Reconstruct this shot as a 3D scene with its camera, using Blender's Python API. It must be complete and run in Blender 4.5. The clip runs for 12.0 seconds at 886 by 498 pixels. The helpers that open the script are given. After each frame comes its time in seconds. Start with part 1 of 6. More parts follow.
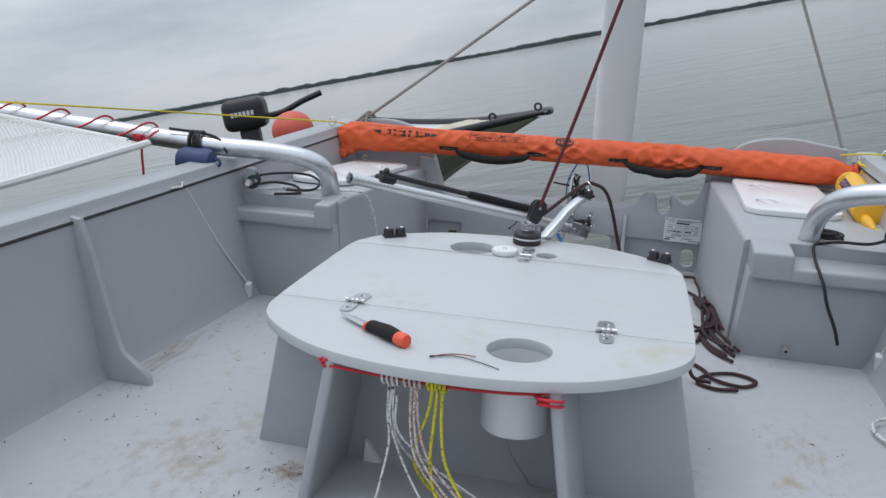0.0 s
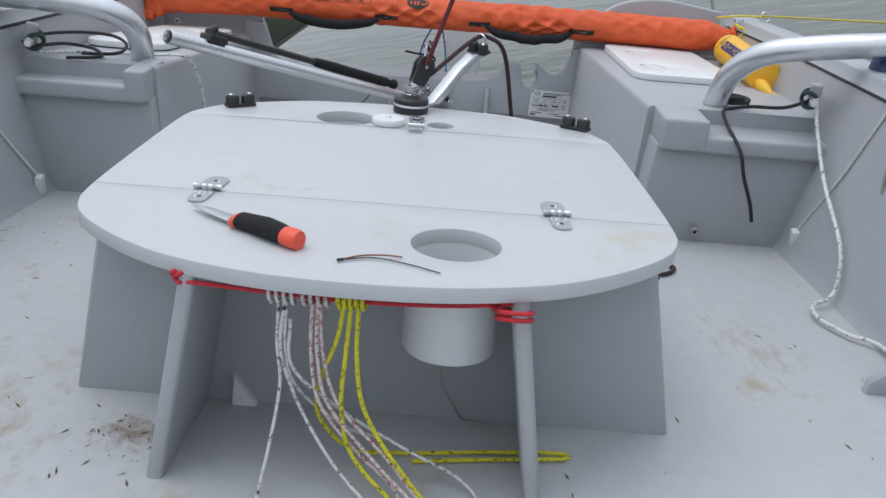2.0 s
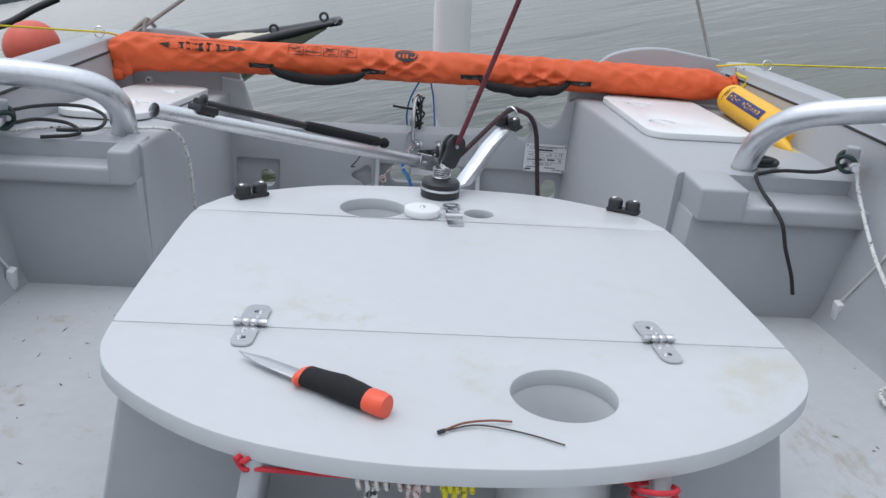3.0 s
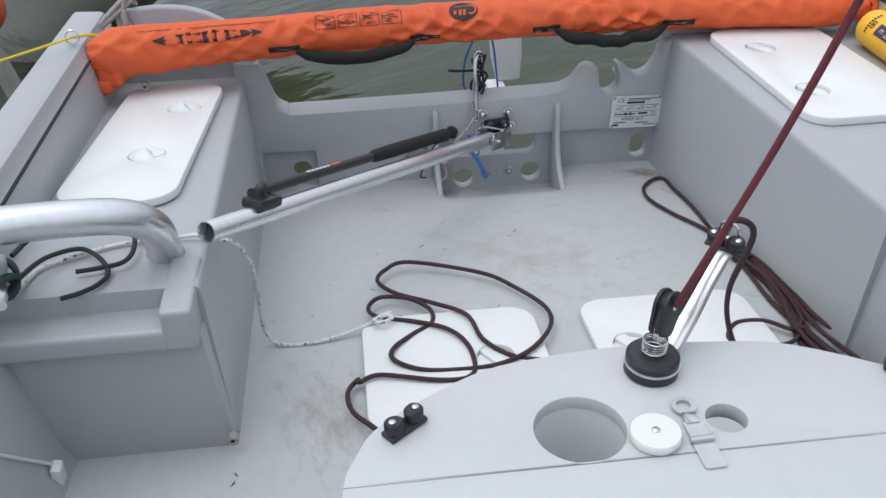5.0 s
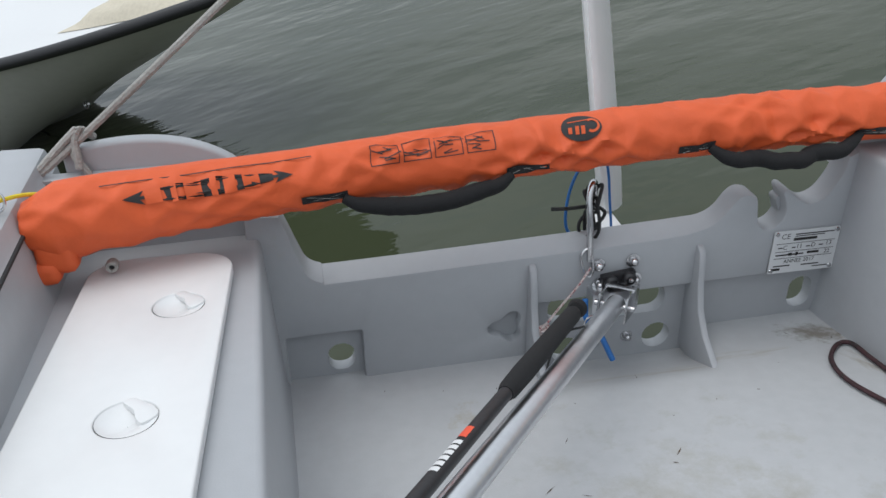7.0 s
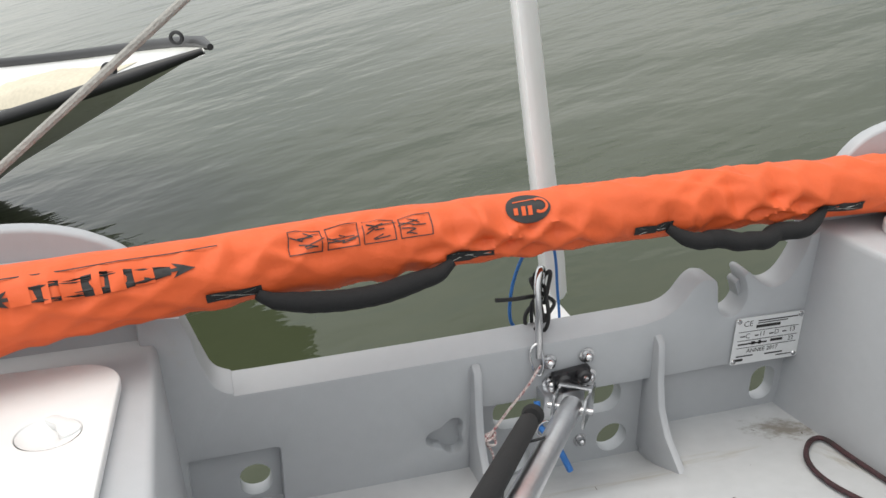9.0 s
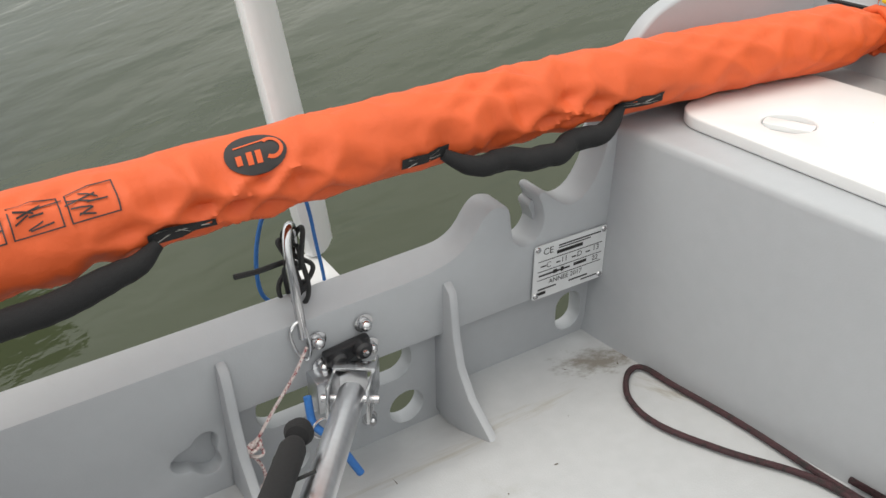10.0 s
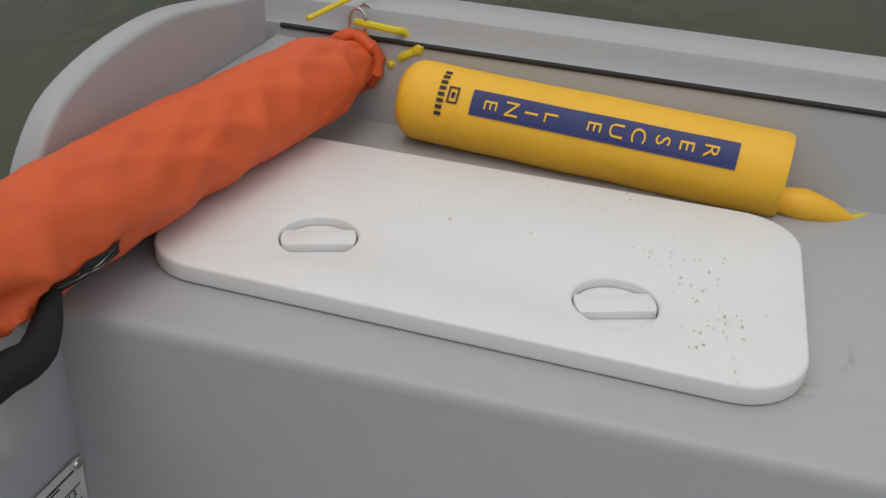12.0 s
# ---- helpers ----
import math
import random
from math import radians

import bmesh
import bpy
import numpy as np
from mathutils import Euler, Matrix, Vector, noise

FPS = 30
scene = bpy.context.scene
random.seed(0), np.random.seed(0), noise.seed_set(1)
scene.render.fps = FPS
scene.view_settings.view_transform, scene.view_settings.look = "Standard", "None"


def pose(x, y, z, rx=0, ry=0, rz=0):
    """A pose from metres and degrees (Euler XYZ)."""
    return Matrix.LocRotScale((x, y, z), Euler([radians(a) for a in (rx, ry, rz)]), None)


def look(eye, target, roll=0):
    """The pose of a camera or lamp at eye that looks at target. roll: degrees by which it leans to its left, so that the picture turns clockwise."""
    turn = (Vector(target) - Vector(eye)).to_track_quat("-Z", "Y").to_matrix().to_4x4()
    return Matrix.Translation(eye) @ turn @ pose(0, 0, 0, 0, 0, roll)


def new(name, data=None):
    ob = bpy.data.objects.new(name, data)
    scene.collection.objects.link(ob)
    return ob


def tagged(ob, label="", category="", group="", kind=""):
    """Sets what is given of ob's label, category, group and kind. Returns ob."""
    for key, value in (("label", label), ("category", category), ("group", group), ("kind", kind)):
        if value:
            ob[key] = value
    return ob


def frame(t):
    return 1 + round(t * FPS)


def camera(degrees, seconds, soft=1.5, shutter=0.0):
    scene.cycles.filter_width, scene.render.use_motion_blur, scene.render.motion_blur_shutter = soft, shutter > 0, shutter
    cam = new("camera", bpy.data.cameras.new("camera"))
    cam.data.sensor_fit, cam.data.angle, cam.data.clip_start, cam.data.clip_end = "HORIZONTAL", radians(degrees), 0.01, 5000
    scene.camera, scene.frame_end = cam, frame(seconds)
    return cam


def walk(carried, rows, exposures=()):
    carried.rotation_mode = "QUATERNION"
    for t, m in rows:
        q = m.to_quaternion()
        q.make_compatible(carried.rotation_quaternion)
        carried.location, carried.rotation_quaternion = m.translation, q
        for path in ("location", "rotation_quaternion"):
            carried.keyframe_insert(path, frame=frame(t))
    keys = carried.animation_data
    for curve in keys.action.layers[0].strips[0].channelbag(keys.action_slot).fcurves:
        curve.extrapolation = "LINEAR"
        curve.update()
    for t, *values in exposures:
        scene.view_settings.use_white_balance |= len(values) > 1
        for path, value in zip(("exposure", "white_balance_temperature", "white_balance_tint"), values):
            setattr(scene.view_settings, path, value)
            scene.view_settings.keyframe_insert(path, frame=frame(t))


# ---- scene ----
# All places are in the boat's own axes (x across, y aft, z up from the keel line);
# HEEL leans the boat, and the camera in it, onto the level sea.
HEEL = Vector((-0.2240, 0.0262, 0.9742)).rotation_difference(Vector((0, 0, 1))).to_matrix().to_4x4()
cam = camera(53.26, 12.0)
ROWS = [
    (0, (0.2697, -1.4240, 0.9752), (0.0439, -0.4926, 0.6899), 2.17),
    (0.5, (0.2195, -1.3899, 0.8964), (-0.0945, -0.4926, 0.5862), 3.22),
    (1, (0.1607, -1.2998, 0.8315), (-0.0956, -0.3916, 0.5006), 6.62),
    (1.5, (0.0759, -1.1538, 0.7532), (-0.0215, -0.2271, 0.3903), 8.38),
    (2, (0.0708, -1.0680, 0.8106), (0.0712, -0.1454, 0.4250), 4.59),
    (2.5, (0.0657, -0.9883, 0.8422), (0.1233, -0.0619, 0.4701), 4.97),
    (3, (-0.0916, -0.8707, 0.8544), (-0.0304, 0.0615, 0.4978), 4.21),
    (3.2, (-0.1437, -0.8255, 0.9044), (-0.0865, 0.1068, 0.5473), 2.73),
    (4.8, (-0.2972, -0.2685, 1.1131), (-0.2325, 0.5596, 0.5563), -1.31),
    (5, (-0.3513, -0.2212, 1.1304), (-0.2578, 0.6052, 0.5751), -0.88),
    (5.5, (-0.4091, -0.0872, 1.1532), (-0.2286, 0.7089, 0.5756), -1.52),
    (6, (-0.4802, 0.1482, 1.1175), (-0.2884, 0.9288, 0.5228), -2.65),
    (6.5, (-0.5302, 0.3291, 1.1099), (-0.3867, 1.1436, 0.5478), -2.14),
    (6.7, (-0.5321, 0.4166, 1.0686), (-0.3894, 1.2530, 0.5393), -1.98),
    (8.3, (-0.4945, 0.6828, 0.8273), (-0.2290, 1.5382, 0.3824), 1.10),
    (8.5, (-0.4947, 0.6793, 0.8702), (-0.2127, 1.5368, 0.4399), 1.10),
    (9, (-0.5128, 0.6973, 0.9105), (-0.2558, 1.5717, 0.4989), -0.11),
    (9.5, (-0.4378, 0.8327, 0.8734), (-0.1468, 1.6726, 0.4153), -2.35),
    (10, (-0.3447, 0.9685, 0.8357), (0.1060, 1.6958, 0.3181), -0.61),
    (10.5, (-0.3228, 1.0825, 0.8461), (0.2743, 1.7012, 0.3356), 0.32),
    (11, (-0.2348, 1.1521, 0.8073), (0.4596, 1.6592, 0.2967), -0.12),
    (11.5, (-0.0643, 1.2434, 0.7877), (0.7120, 1.6008, 0.2684), 3.17),
    (12, (0.0046, 1.3518, 0.7747), (0.8234, 1.5899, 0.2524), 4.75),
]
EXPOSURES = [(0.0, -0.26, 6300, 11), (1.0, -0.32, 6300, 11), (2.0, -0.18, 6300, 11), (3.0, -0.08, 6300, 11), (5.0, -0.06, 6400, 9), (5.5, 0.02, 6450, 9), (6.0, -0.14, 6450, 9), (6.5, -0.18, 6450, 9), (8.5, 0.30, 6950, 10), (9.5, 0.43, 7250, 9), (10.5, 0.18, 7300, 9), (11.5, -0.32, 7150, 9), (12.0, -0.64, 7100, 11)]
walk(cam, [(t, HEEL @ look(eye, target, roll)) for t, eye, target, roll in ROWS], EXPOSURES)

# ---- world and light ----
SUN_ELEVATION, SUN_AZIMUTH = 85.0, 270.0
world = bpy.data.worlds.new("overcast_sky")
scene.world = world
world.use_nodes = True
wn, wl = world.node_tree.nodes, world.node_tree.links
wn.clear()
w_out = wn.new("ShaderNodeOutputWorld")
w_bg = wn.new("ShaderNodeBackground")
w_sky = wn.new("ShaderNodeTexSky")
w_sky.sky_type = "NISHITA"
w_sky.sun_disc = False
w_sky.sun_elevation, w_sky.sun_rotation = radians(SUN_ELEVATION), radians(SUN_AZIMUTH)
w_co = wn.new("ShaderNodeTexCoord")
w_map = wn.new("ShaderNodeMapping")
w_map.inputs["Scale"].default_value = (1.0, 1.0, 4.5)
w_noise = wn.new("ShaderNodeTexNoise")
w_noise.inputs["Scale"].default_value = 2.6
w_noise.inputs["Detail"].default_value = 6.0
w_noise.inputs["Roughness"].default_value = 0.55
w_ramp = wn.new("ShaderNodeValToRGB")
w_ramp.color_ramp.elements[0].position, w_ramp.color_ramp.elements[0].color = 0.34, (5.6, 6.2, 6.9, 1)
w_ramp.color_ramp.elements[1].position, w_ramp.color_ramp.elements[1].color = 0.62, (8.6, 9.0, 9.4, 1)
w_mix = wn.new("ShaderNodeMix")
w_mix.data_type = "RGBA"
w_mix.inputs["Factor"].default_value = 0.88
wl.new(w_co.outputs["Generated"], w_map.inputs["Vector"])
wl.new(w_map.outputs["Vector"], w_noise.inputs["Vector"])
wl.new(w_noise.outputs["Fac"], w_ramp.inputs["Fac"])
wl.new(w_sky.outputs["Color"], w_mix.inputs["A"])
wl.new(w_ramp.outputs["Color"], w_mix.inputs["B"])
w_sep = wn.new("ShaderNodeSeparateXYZ")
w_lum = wn.new("ShaderNodeMapRange")  # an overcast sky is brighter overhead than at the horizon
w_lum.inputs["From Min"].default_value, w_lum.inputs["From Max"].default_value = 0.0, 1.0
w_lum.inputs["To Min"].default_value, w_lum.inputs["To Max"].default_value = 1.2, 2.7
w_mul = wn.new("ShaderNodeMix")
w_mul.data_type, w_mul.blend_type = "RGBA", "MULTIPLY"
w_mul.inputs["Factor"].default_value = 1.0
wl.new(w_co.outputs["Generated"], w_sep.inputs["Vector"])
wl.new(w_sep.outputs["Z"], w_lum.inputs["Value"])
wl.new(w_mix.outputs["Result"], w_mul.inputs["A"])
wl.new(w_lum.outputs["Result"], w_mul.inputs["B"])
wl.new(w_mul.outputs["Result"], w_bg.inputs["Color"])
w_bg.inputs["Strength"].default_value = 0.072
wl.new(w_bg.outputs["Background"], w_out.inputs["Surface"])

sun_data = bpy.data.lights.new("sun", "SUN")
sun_data.energy, sun_data.angle, sun_data.color = 0.95, radians(40), (1.0, 0.98, 0.95)
sun = new("sun", sun_data)
sun.matrix_basis = look((0, 0, 0), (0.087, 0.0, -1.0))


# ---- materials ----
def material(name, colour, rough=0.5, metal=0.0, grain=60.0, vary=0.06, bump=0.0, bump_scale=None,
             stain=None, stain_scale=3.0, stain_at=0.62, coat=0.0, stretch=(1, 1, 1), patches=()):
    """A surface with broad and fine variation of colour, gloss and relief, and stains of their own colour."""
    m = bpy.data.materials.new(name)
    m.use_nodes = True
    n, l = m.node_tree.nodes, m.node_tree.links
    b = n["Principled BSDF"]
    co = n.new("ShaderNodeTexCoord")
    mp = n.new("ShaderNodeMapping")
    mp.inputs["Scale"].default_value = stretch
    l.new(co.outputs["Object"], mp.inputs["Vector"])
    broad = n.new("ShaderNodeTexNoise")
    broad.inputs["Scale"].default_value, broad.inputs["Detail"].default_value = grain / 18.0, 4.0
    fine = n.new("ShaderNodeTexNoise")
    fine.inputs["Scale"].default_value, fine.inputs["Detail"].default_value = grain, 3.0
    for t in (broad, fine):
        l.new(mp.outputs["Vector"], t.inputs["Vector"])
    add = n.new("ShaderNodeMath")
    add.operation = "ADD"
    l.new(broad.outputs["Fac"], add.inputs[0])
    l.new(fine.outputs["Fac"], add.inputs[1])
    rng = n.new("ShaderNodeMapRange")
    rng.inputs["From Min"].default_value, rng.inputs["From Max"].default_value = 0.6, 1.4
    rng.inputs["To Min"].default_value, rng.inputs["To Max"].default_value = 1.0 - vary, 1.0 + vary
    l.new(add.outputs[0], rng.inputs["Value"])
    mul = n.new("ShaderNodeMix")
    mul.data_type, mul.blend_type = "RGBA", "MULTIPLY"
    mul.inputs["Factor"].default_value = 1.0
    mul.inputs["A"].default_value = (*colour, 1)
    l.new(rng.outputs["Result"], mul.inputs["B"])
    result = mul.outputs["Result"]
    if stain:
        spots = n.new("ShaderNodeTexNoise")
        spots.inputs["Scale"].default_value, spots.inputs["Detail"].default_value = stain_scale, 8.0
        spots.inputs["Roughness"].default_value = 0.68
        l.new(mp.outputs["Vector"], spots.inputs["Vector"])
        ramp = n.new("ShaderNodeMapRange")
        ramp.inputs["From Min"].default_value, ramp.inputs["From Max"].default_value = stain_at, stain_at + 0.1
        l.new(spots.outputs["Fac"], ramp.inputs["Value"])
        sm = n.new("ShaderNodeMix")
        sm.data_type = "RGBA"
        l.new(ramp.outputs["Result"], sm.inputs["Factor"])
        l.new(result, sm.inputs["A"])
        sm.inputs["B"].default_value = (*stain, 1)
        result = sm.outputs["Result"]
    for px, py, rx, ry, turn, tint, scale, level in patches:  # dirt of its own shape: place, reach, turn, colour, grain, amount
        pm = n.new("ShaderNodeMapping")
        pm.vector_type = "TEXTURE"
        pm.inputs["Location"].default_value, pm.inputs["Rotation"].default_value, pm.inputs["Scale"].default_value = (px, py, 0), (0, 0, radians(turn)), (rx, ry, 30)
        ln = n.new("ShaderNodeVectorMath")
        ln.operation = "LENGTH"
        pn = n.new("ShaderNodeTexNoise")
        pn.inputs["Scale"].default_value, pn.inputs["Detail"].default_value, pn.inputs["Roughness"].default_value = scale, 7.0, 0.7
        l.new(co.outputs["Object"], pm.inputs["Vector"])
        l.new(pm.outputs["Vector"], ln.inputs[0])
        l.new(pm.outputs["Vector"], pn.inputs["Vector"])
        fade = n.new("ShaderNodeMath")
        fade.operation = "MULTIPLY_ADD"
        fade.inputs[1].default_value, fade.inputs[2].default_value = -0.35, level
        l.new(ln.outputs["Value"], fade.inputs[0])
        tot = n.new("ShaderNodeMath")
        l.new(fade.outputs[0], tot.inputs[0])
        l.new(pn.outputs["Fac"], tot.inputs[1])
        pr = n.new("ShaderNodeMapRange")
        pr.inputs["From Min"].default_value, pr.inputs["From Max"].default_value, pr.inputs["To Max"].default_value = 0.55, 0.80, 0.75
        l.new(tot.outputs[0], pr.inputs["Value"])
        px_ = n.new("ShaderNodeMix")
        px_.data_type = "RGBA"
        l.new(pr.outputs["Result"], px_.inputs["Factor"])
        l.new(result, px_.inputs["A"])
        px_.inputs["B"].default_value = (*tint, 1)
        result = px_.outputs["Result"]
    l.new(result, b.inputs["Base Color"])
    rr = n.new("ShaderNodeMapRange")
    rr.inputs["To Min"].default_value, rr.inputs["To Max"].default_value = max(rough - 0.08, 0.02), min(rough + 0.08, 1)
    l.new(broad.outputs["Fac"], rr.inputs["Value"])
    l.new(rr.outputs["Result"], b.inputs["Roughness"])
    b.inputs["Metallic"].default_value = metal
    b.inputs["Coat Weight"].default_value = coat
    if bump:
        bt = n.new("ShaderNodeTexNoise")
        bt.inputs["Scale"].default_value, bt.inputs["Detail"].default_value = bump_scale or grain * 3, 3.0
        l.new(mp.outputs["Vector"], bt.inputs["Vector"])
        bp = n.new("ShaderNodeBump")
        bp.inputs["Strength"].default_value, bp.inputs["Distance"].default_value = bump, 0.004
        l.new(bt.outputs["Fac"], bp.inputs["Height"])
        l.new(bp.outputs["Normal"], b.inputs["Normal"])
    return m


GELCOAT = material("grey_gelcoat", (0.375, 0.388, 0.406), 0.40, grain=45, vary=0.035, bump=0.05, bump_scale=350,
                   stain=(0.36, 0.35, 0.32), stain_scale=3.2, stain_at=0.66,
                   patches=((0.575, 1.255, 0.035, 0.05, 0, (0.30, 0.25, 0.17), 2.0, 0.32), (0.62, 1.20, 0.06, 0.03, 0, (0.22, 0.20, 0.17), 4.0, 0.12), (0.70, 1.10, 0.16, 0.14, 0, (0.30, 0.28, 0.25), 5.0, 0.06)))
FLOOR = material("worn_grey_deck_paint", (0.44, 0.45, 0.46), 0.5, grain=40, vary=0.06, bump=0.12, bump_scale=420,
                 stain=(0.36, 0.32, 0.25), stain_scale=6.0, stain_at=0.615,
                 patches=((-0.50, -0.15, 0.34, 0.55, 0, (0.27, 0.22, 0.15), 9.0, 0.16), (-0.80, 0.30, 0.10, 0.50, 0, (0.24, 0.20, 0.14), 6.0, 0.20), (-0.30, -0.15, 0.06, 0.07, 20, (0.16, 0.10, 0.05), 3.0, 0.30),
                          (0.40, 1.735, 0.075, 0.045, -15, (0.13, 0.105, 0.07), 2.5, 0.36), (0.44, 1.60, 0.035, 0.16, 18, (0.22, 0.17, 0.10), 2.0, 0.22), (0.0, 1.35, 0.5, 0.45, 0, (0.33, 0.32, 0.28), 6.0, 0.19), (-0.42, 0.85, 0.16, 0.35, 10, (0.27, 0.26, 0.21), 5.0, 0.22), (0.1, 1.70, 0.5, 0.05, 0, (0.33, 0.30, 0.25), 4.0, 0.18),
                          (0.60, 0.25, 0.20, 0.5, 0, (0.30, 0.26, 0.20), 8.0, 0.14)))
TABLE = material("pale_grey_table_gelcoat", (0.50, 0.515, 0.525), 0.4, grain=40, vary=0.03, bump=0.04, bump_scale=400,
                 stain=(0.47, 0.46, 0.41), stain_scale=4.5, stain_at=0.58,
                 patches=((-0.15, 0.05, 0.22, 0.2, 0, (0.40, 0.37, 0.29), 6.0, 0.10), (-0.05, 0.45, 0.25, 0.06, 0, (0.38, 0.36, 0.30), 4.0, 0.12)))
WHITE = material("white_moulded_plastic", (0.715, 0.72, 0.72), 0.35, grain=40, vary=0.025, bump=0.05, bump_scale=500,
                 stain=(0.5, 0.42, 0.3), stain_scale=7.0, stain_at=0.70)
PVC = material("white_pipe_plastic", (0.66, 0.67, 0.68), 0.35, vary=0.03)
ORANGE = material("orange_coated_fabric", (0.66, 0.098, 0.022), 0.62, grain=30, vary=0.08, bump=0.35, bump_scale=60)
YELLOW = material("yellow_coated_fabric", (0.84, 0.46, 0.03), 0.5, grain=40, vary=0.05, bump=0.25, bump_scale=70)
NAVY = material("navy_print", (0.02, 0.03, 0.14), 0.5, vary=0.1)
BLACK = material("black_plastic", (0.018, 0.018, 0.02), 0.42, vary=0.2, bump=0.05)
WEBBING = material("black_webbing", (0.012, 0.012, 0.013), 0.8, grain=200, vary=0.3, bump=0.4, bump_scale=900)
FOAM = material("black_foam_grip", (0.009, 0.009, 0.010), 0.9, grain=200, vary=0.25, bump=0.3, bump_scale=700)
STEEL = material("polished_steel", (0.58, 0.58, 0.59), 0.18, 1.0, vary=0.06)
ALUMINIUM = material("brushed_aluminium", (0.70, 0.71, 0.73), 0.3, 1.0, grain=90, vary=0.08, bump=0.03)
RUDDER_WHITE = material("white_painted_spar", (0.72, 0.73, 0.73), 0.35, vary=0.03)
INK = material("black_print", (0.02, 0.018, 0.018), 0.6, vary=0.1)
RED_ROPE = material("red_rope", (0.55, 0.03, 0.045), 0.75, grain=260, vary=0.2, bump=0.5, bump_scale=600)
WHITE_ROPE = material("white_flecked_rope", (0.70, 0.70, 0.68), 0.8, grain=260, vary=0.12, bump=0.5, bump_scale=600,
                      stain=(0.03, 0.035, 0.04), stain_scale=130, stain_at=0.53)
PLAIN_ROPE = material("white_cord", (0.66, 0.66, 0.64), 0.8, grain=260, vary=0.12, bump=0.5, bump_scale=600)
PINK_ROPE = material("pink_flecked_rope", (0.68, 0.60, 0.58), 0.8, grain=260, vary=0.12, bump=0.5, bump_scale=600,
                     stain=(0.30, 0.05, 0.06), stain_scale=230, stain_at=0.50)
YELLOW_ROPE = material("yellow_flecked_rope", (0.68, 0.62, 0.03), 0.75, grain=260, vary=0.12, bump=0.5, bump_scale=600,
                       stain=(0.04, 0.05, 0.02), stain_scale=210, stain_at=0.535)
YELLOW_CORD = material("yellow_cord", (0.75, 0.60, 0.03), 0.7, grain=260, vary=0.1, bump=0.5, bump_scale=600)
MAROON_ROPE = material("dark_maroon_rope", (0.052, 0.020, 0.024), 0.75, grain=240, vary=0.35, bump=0.6, bump_scale=500,
                       stain=(0.02, 0.015, 0.015), stain_scale=110, stain_at=0.5)
SHEET_ROPE = material("red_maroon_rope", (0.13, 0.020, 0.030), 0.75, grain=240, vary=0.35, bump=0.6, bump_scale=500,
                      stain=(0.035, 0.015, 0.018), stain_scale=110, stain_at=0.56)
BLACK_CORD = material("black_cord", (0.02, 0.02, 0.021), 0.7, grain=240, vary=0.3, bump=0.5, bump_scale=600)
GREEN_CORD = material("dark_green_cord", (0.02, 0.045, 0.04), 0.7, grain=240, vary=0.3, bump=0.5, bump_scale=600)
BLUE_CORD = material("blue_cord", (0.02, 0.14, 0.42), 0.6, grain=240, vary=0.15, bump=0.4, bump_scale=600)
GREY_ROPE = material("grey_laid_rope", (0.34, 0.33, 0.31), 0.8, grain=200, vary=0.25, bump=0.8, bump_scale=260)
NET = material("white_trampoline_mesh", (0.74, 0.74, 0.72), 0.7, grain=120, vary=0.05)
HULL_WHITE = material("off_white_hull_paint", (0.66, 0.66, 0.62), 0.35, grain=20, vary=0.06, bump=0.03,
                      stain=(0.36, 0.36, 0.27), stain_scale=2.0, stain_at=0.58)
BUOY = material("faded_red_buoy", (0.62, 0.11, 0.07), 0.5, grain=25, vary=0.1)
# tree colour greyed, with the haze of distance mixed in
SHORE = material("hazed_shore_trees", (0.085, 0.105, 0.105), 0.9, grain=0.05, vary=0.3)
BLUE_FENDER = material("dark_blue_fender", (0.03, 0.05, 0.14), 0.5, vary=0.1)
PLATE = material("silver_label_plate", (0.70, 0.71, 0.72), 0.35, 0.2, vary=0.05)
DEBRIS = material("dry_leaf_bits", (0.09, 0.06, 0.035), 0.9, vary=0.4)
RED_PLASTIC = material("red_orange_plastic", (0.80, 0.10, 0.045), 0.4, vary=0.05)


def water_material():
    m = bpy.data.materials.new("green_sea_water")
    m.use_nodes = True
    n, l = m.node_tree.nodes, m.node_tree.links
    b = n["Principled BSDF"]
    b.inputs["Base Color"].default_value = (0.038, 0.046, 0.024, 1)
    b.inputs["Roughness"].default_value = 0.05
    b.inputs["IOR"].default_value = 1.33
    co = n.new("ShaderNodeTexCoord")
    last = None
    for scale, stretch, dist in ((0.38, (1.0, 1.4, 1), 0.090), (1.3, (1.0, 1.6, 1), 0.024), (3.2, (1.0, 1.8, 1), 0.0085), (8.0, (1.0, 1.5, 1), 0.0034)):
        mp = n.new("ShaderNodeMapping")
        mp.inputs["Scale"].default_value = stretch
        mp.inputs["Rotation"].default_value = (0, 0, 0.35)
        tx = n.new("ShaderNodeTexNoise")
        tx.inputs["Scale"].default_value, tx.inputs["Detail"].default_value = scale, 3.0
        tx.inputs["Distortion"].default_value = 0.25
        l.new(co.outputs["Object"], mp.inputs["Vector"])
        l.new(mp.outputs["Vector"], tx.inputs["Vector"])
        bp = n.new("ShaderNodeBump")
        bp.inputs["Distance"].default_value = dist
        bp.inputs["Strength"].default_value = 0.6
        l.new(tx.outputs["Fac"], bp.inputs["Height"])
        if last:
            l.new(last.outputs["Normal"], bp.inputs["Normal"])
        last = bp
    l.new(last.outputs["Normal"], b.inputs["Normal"])
    return m


WATER = water_material()


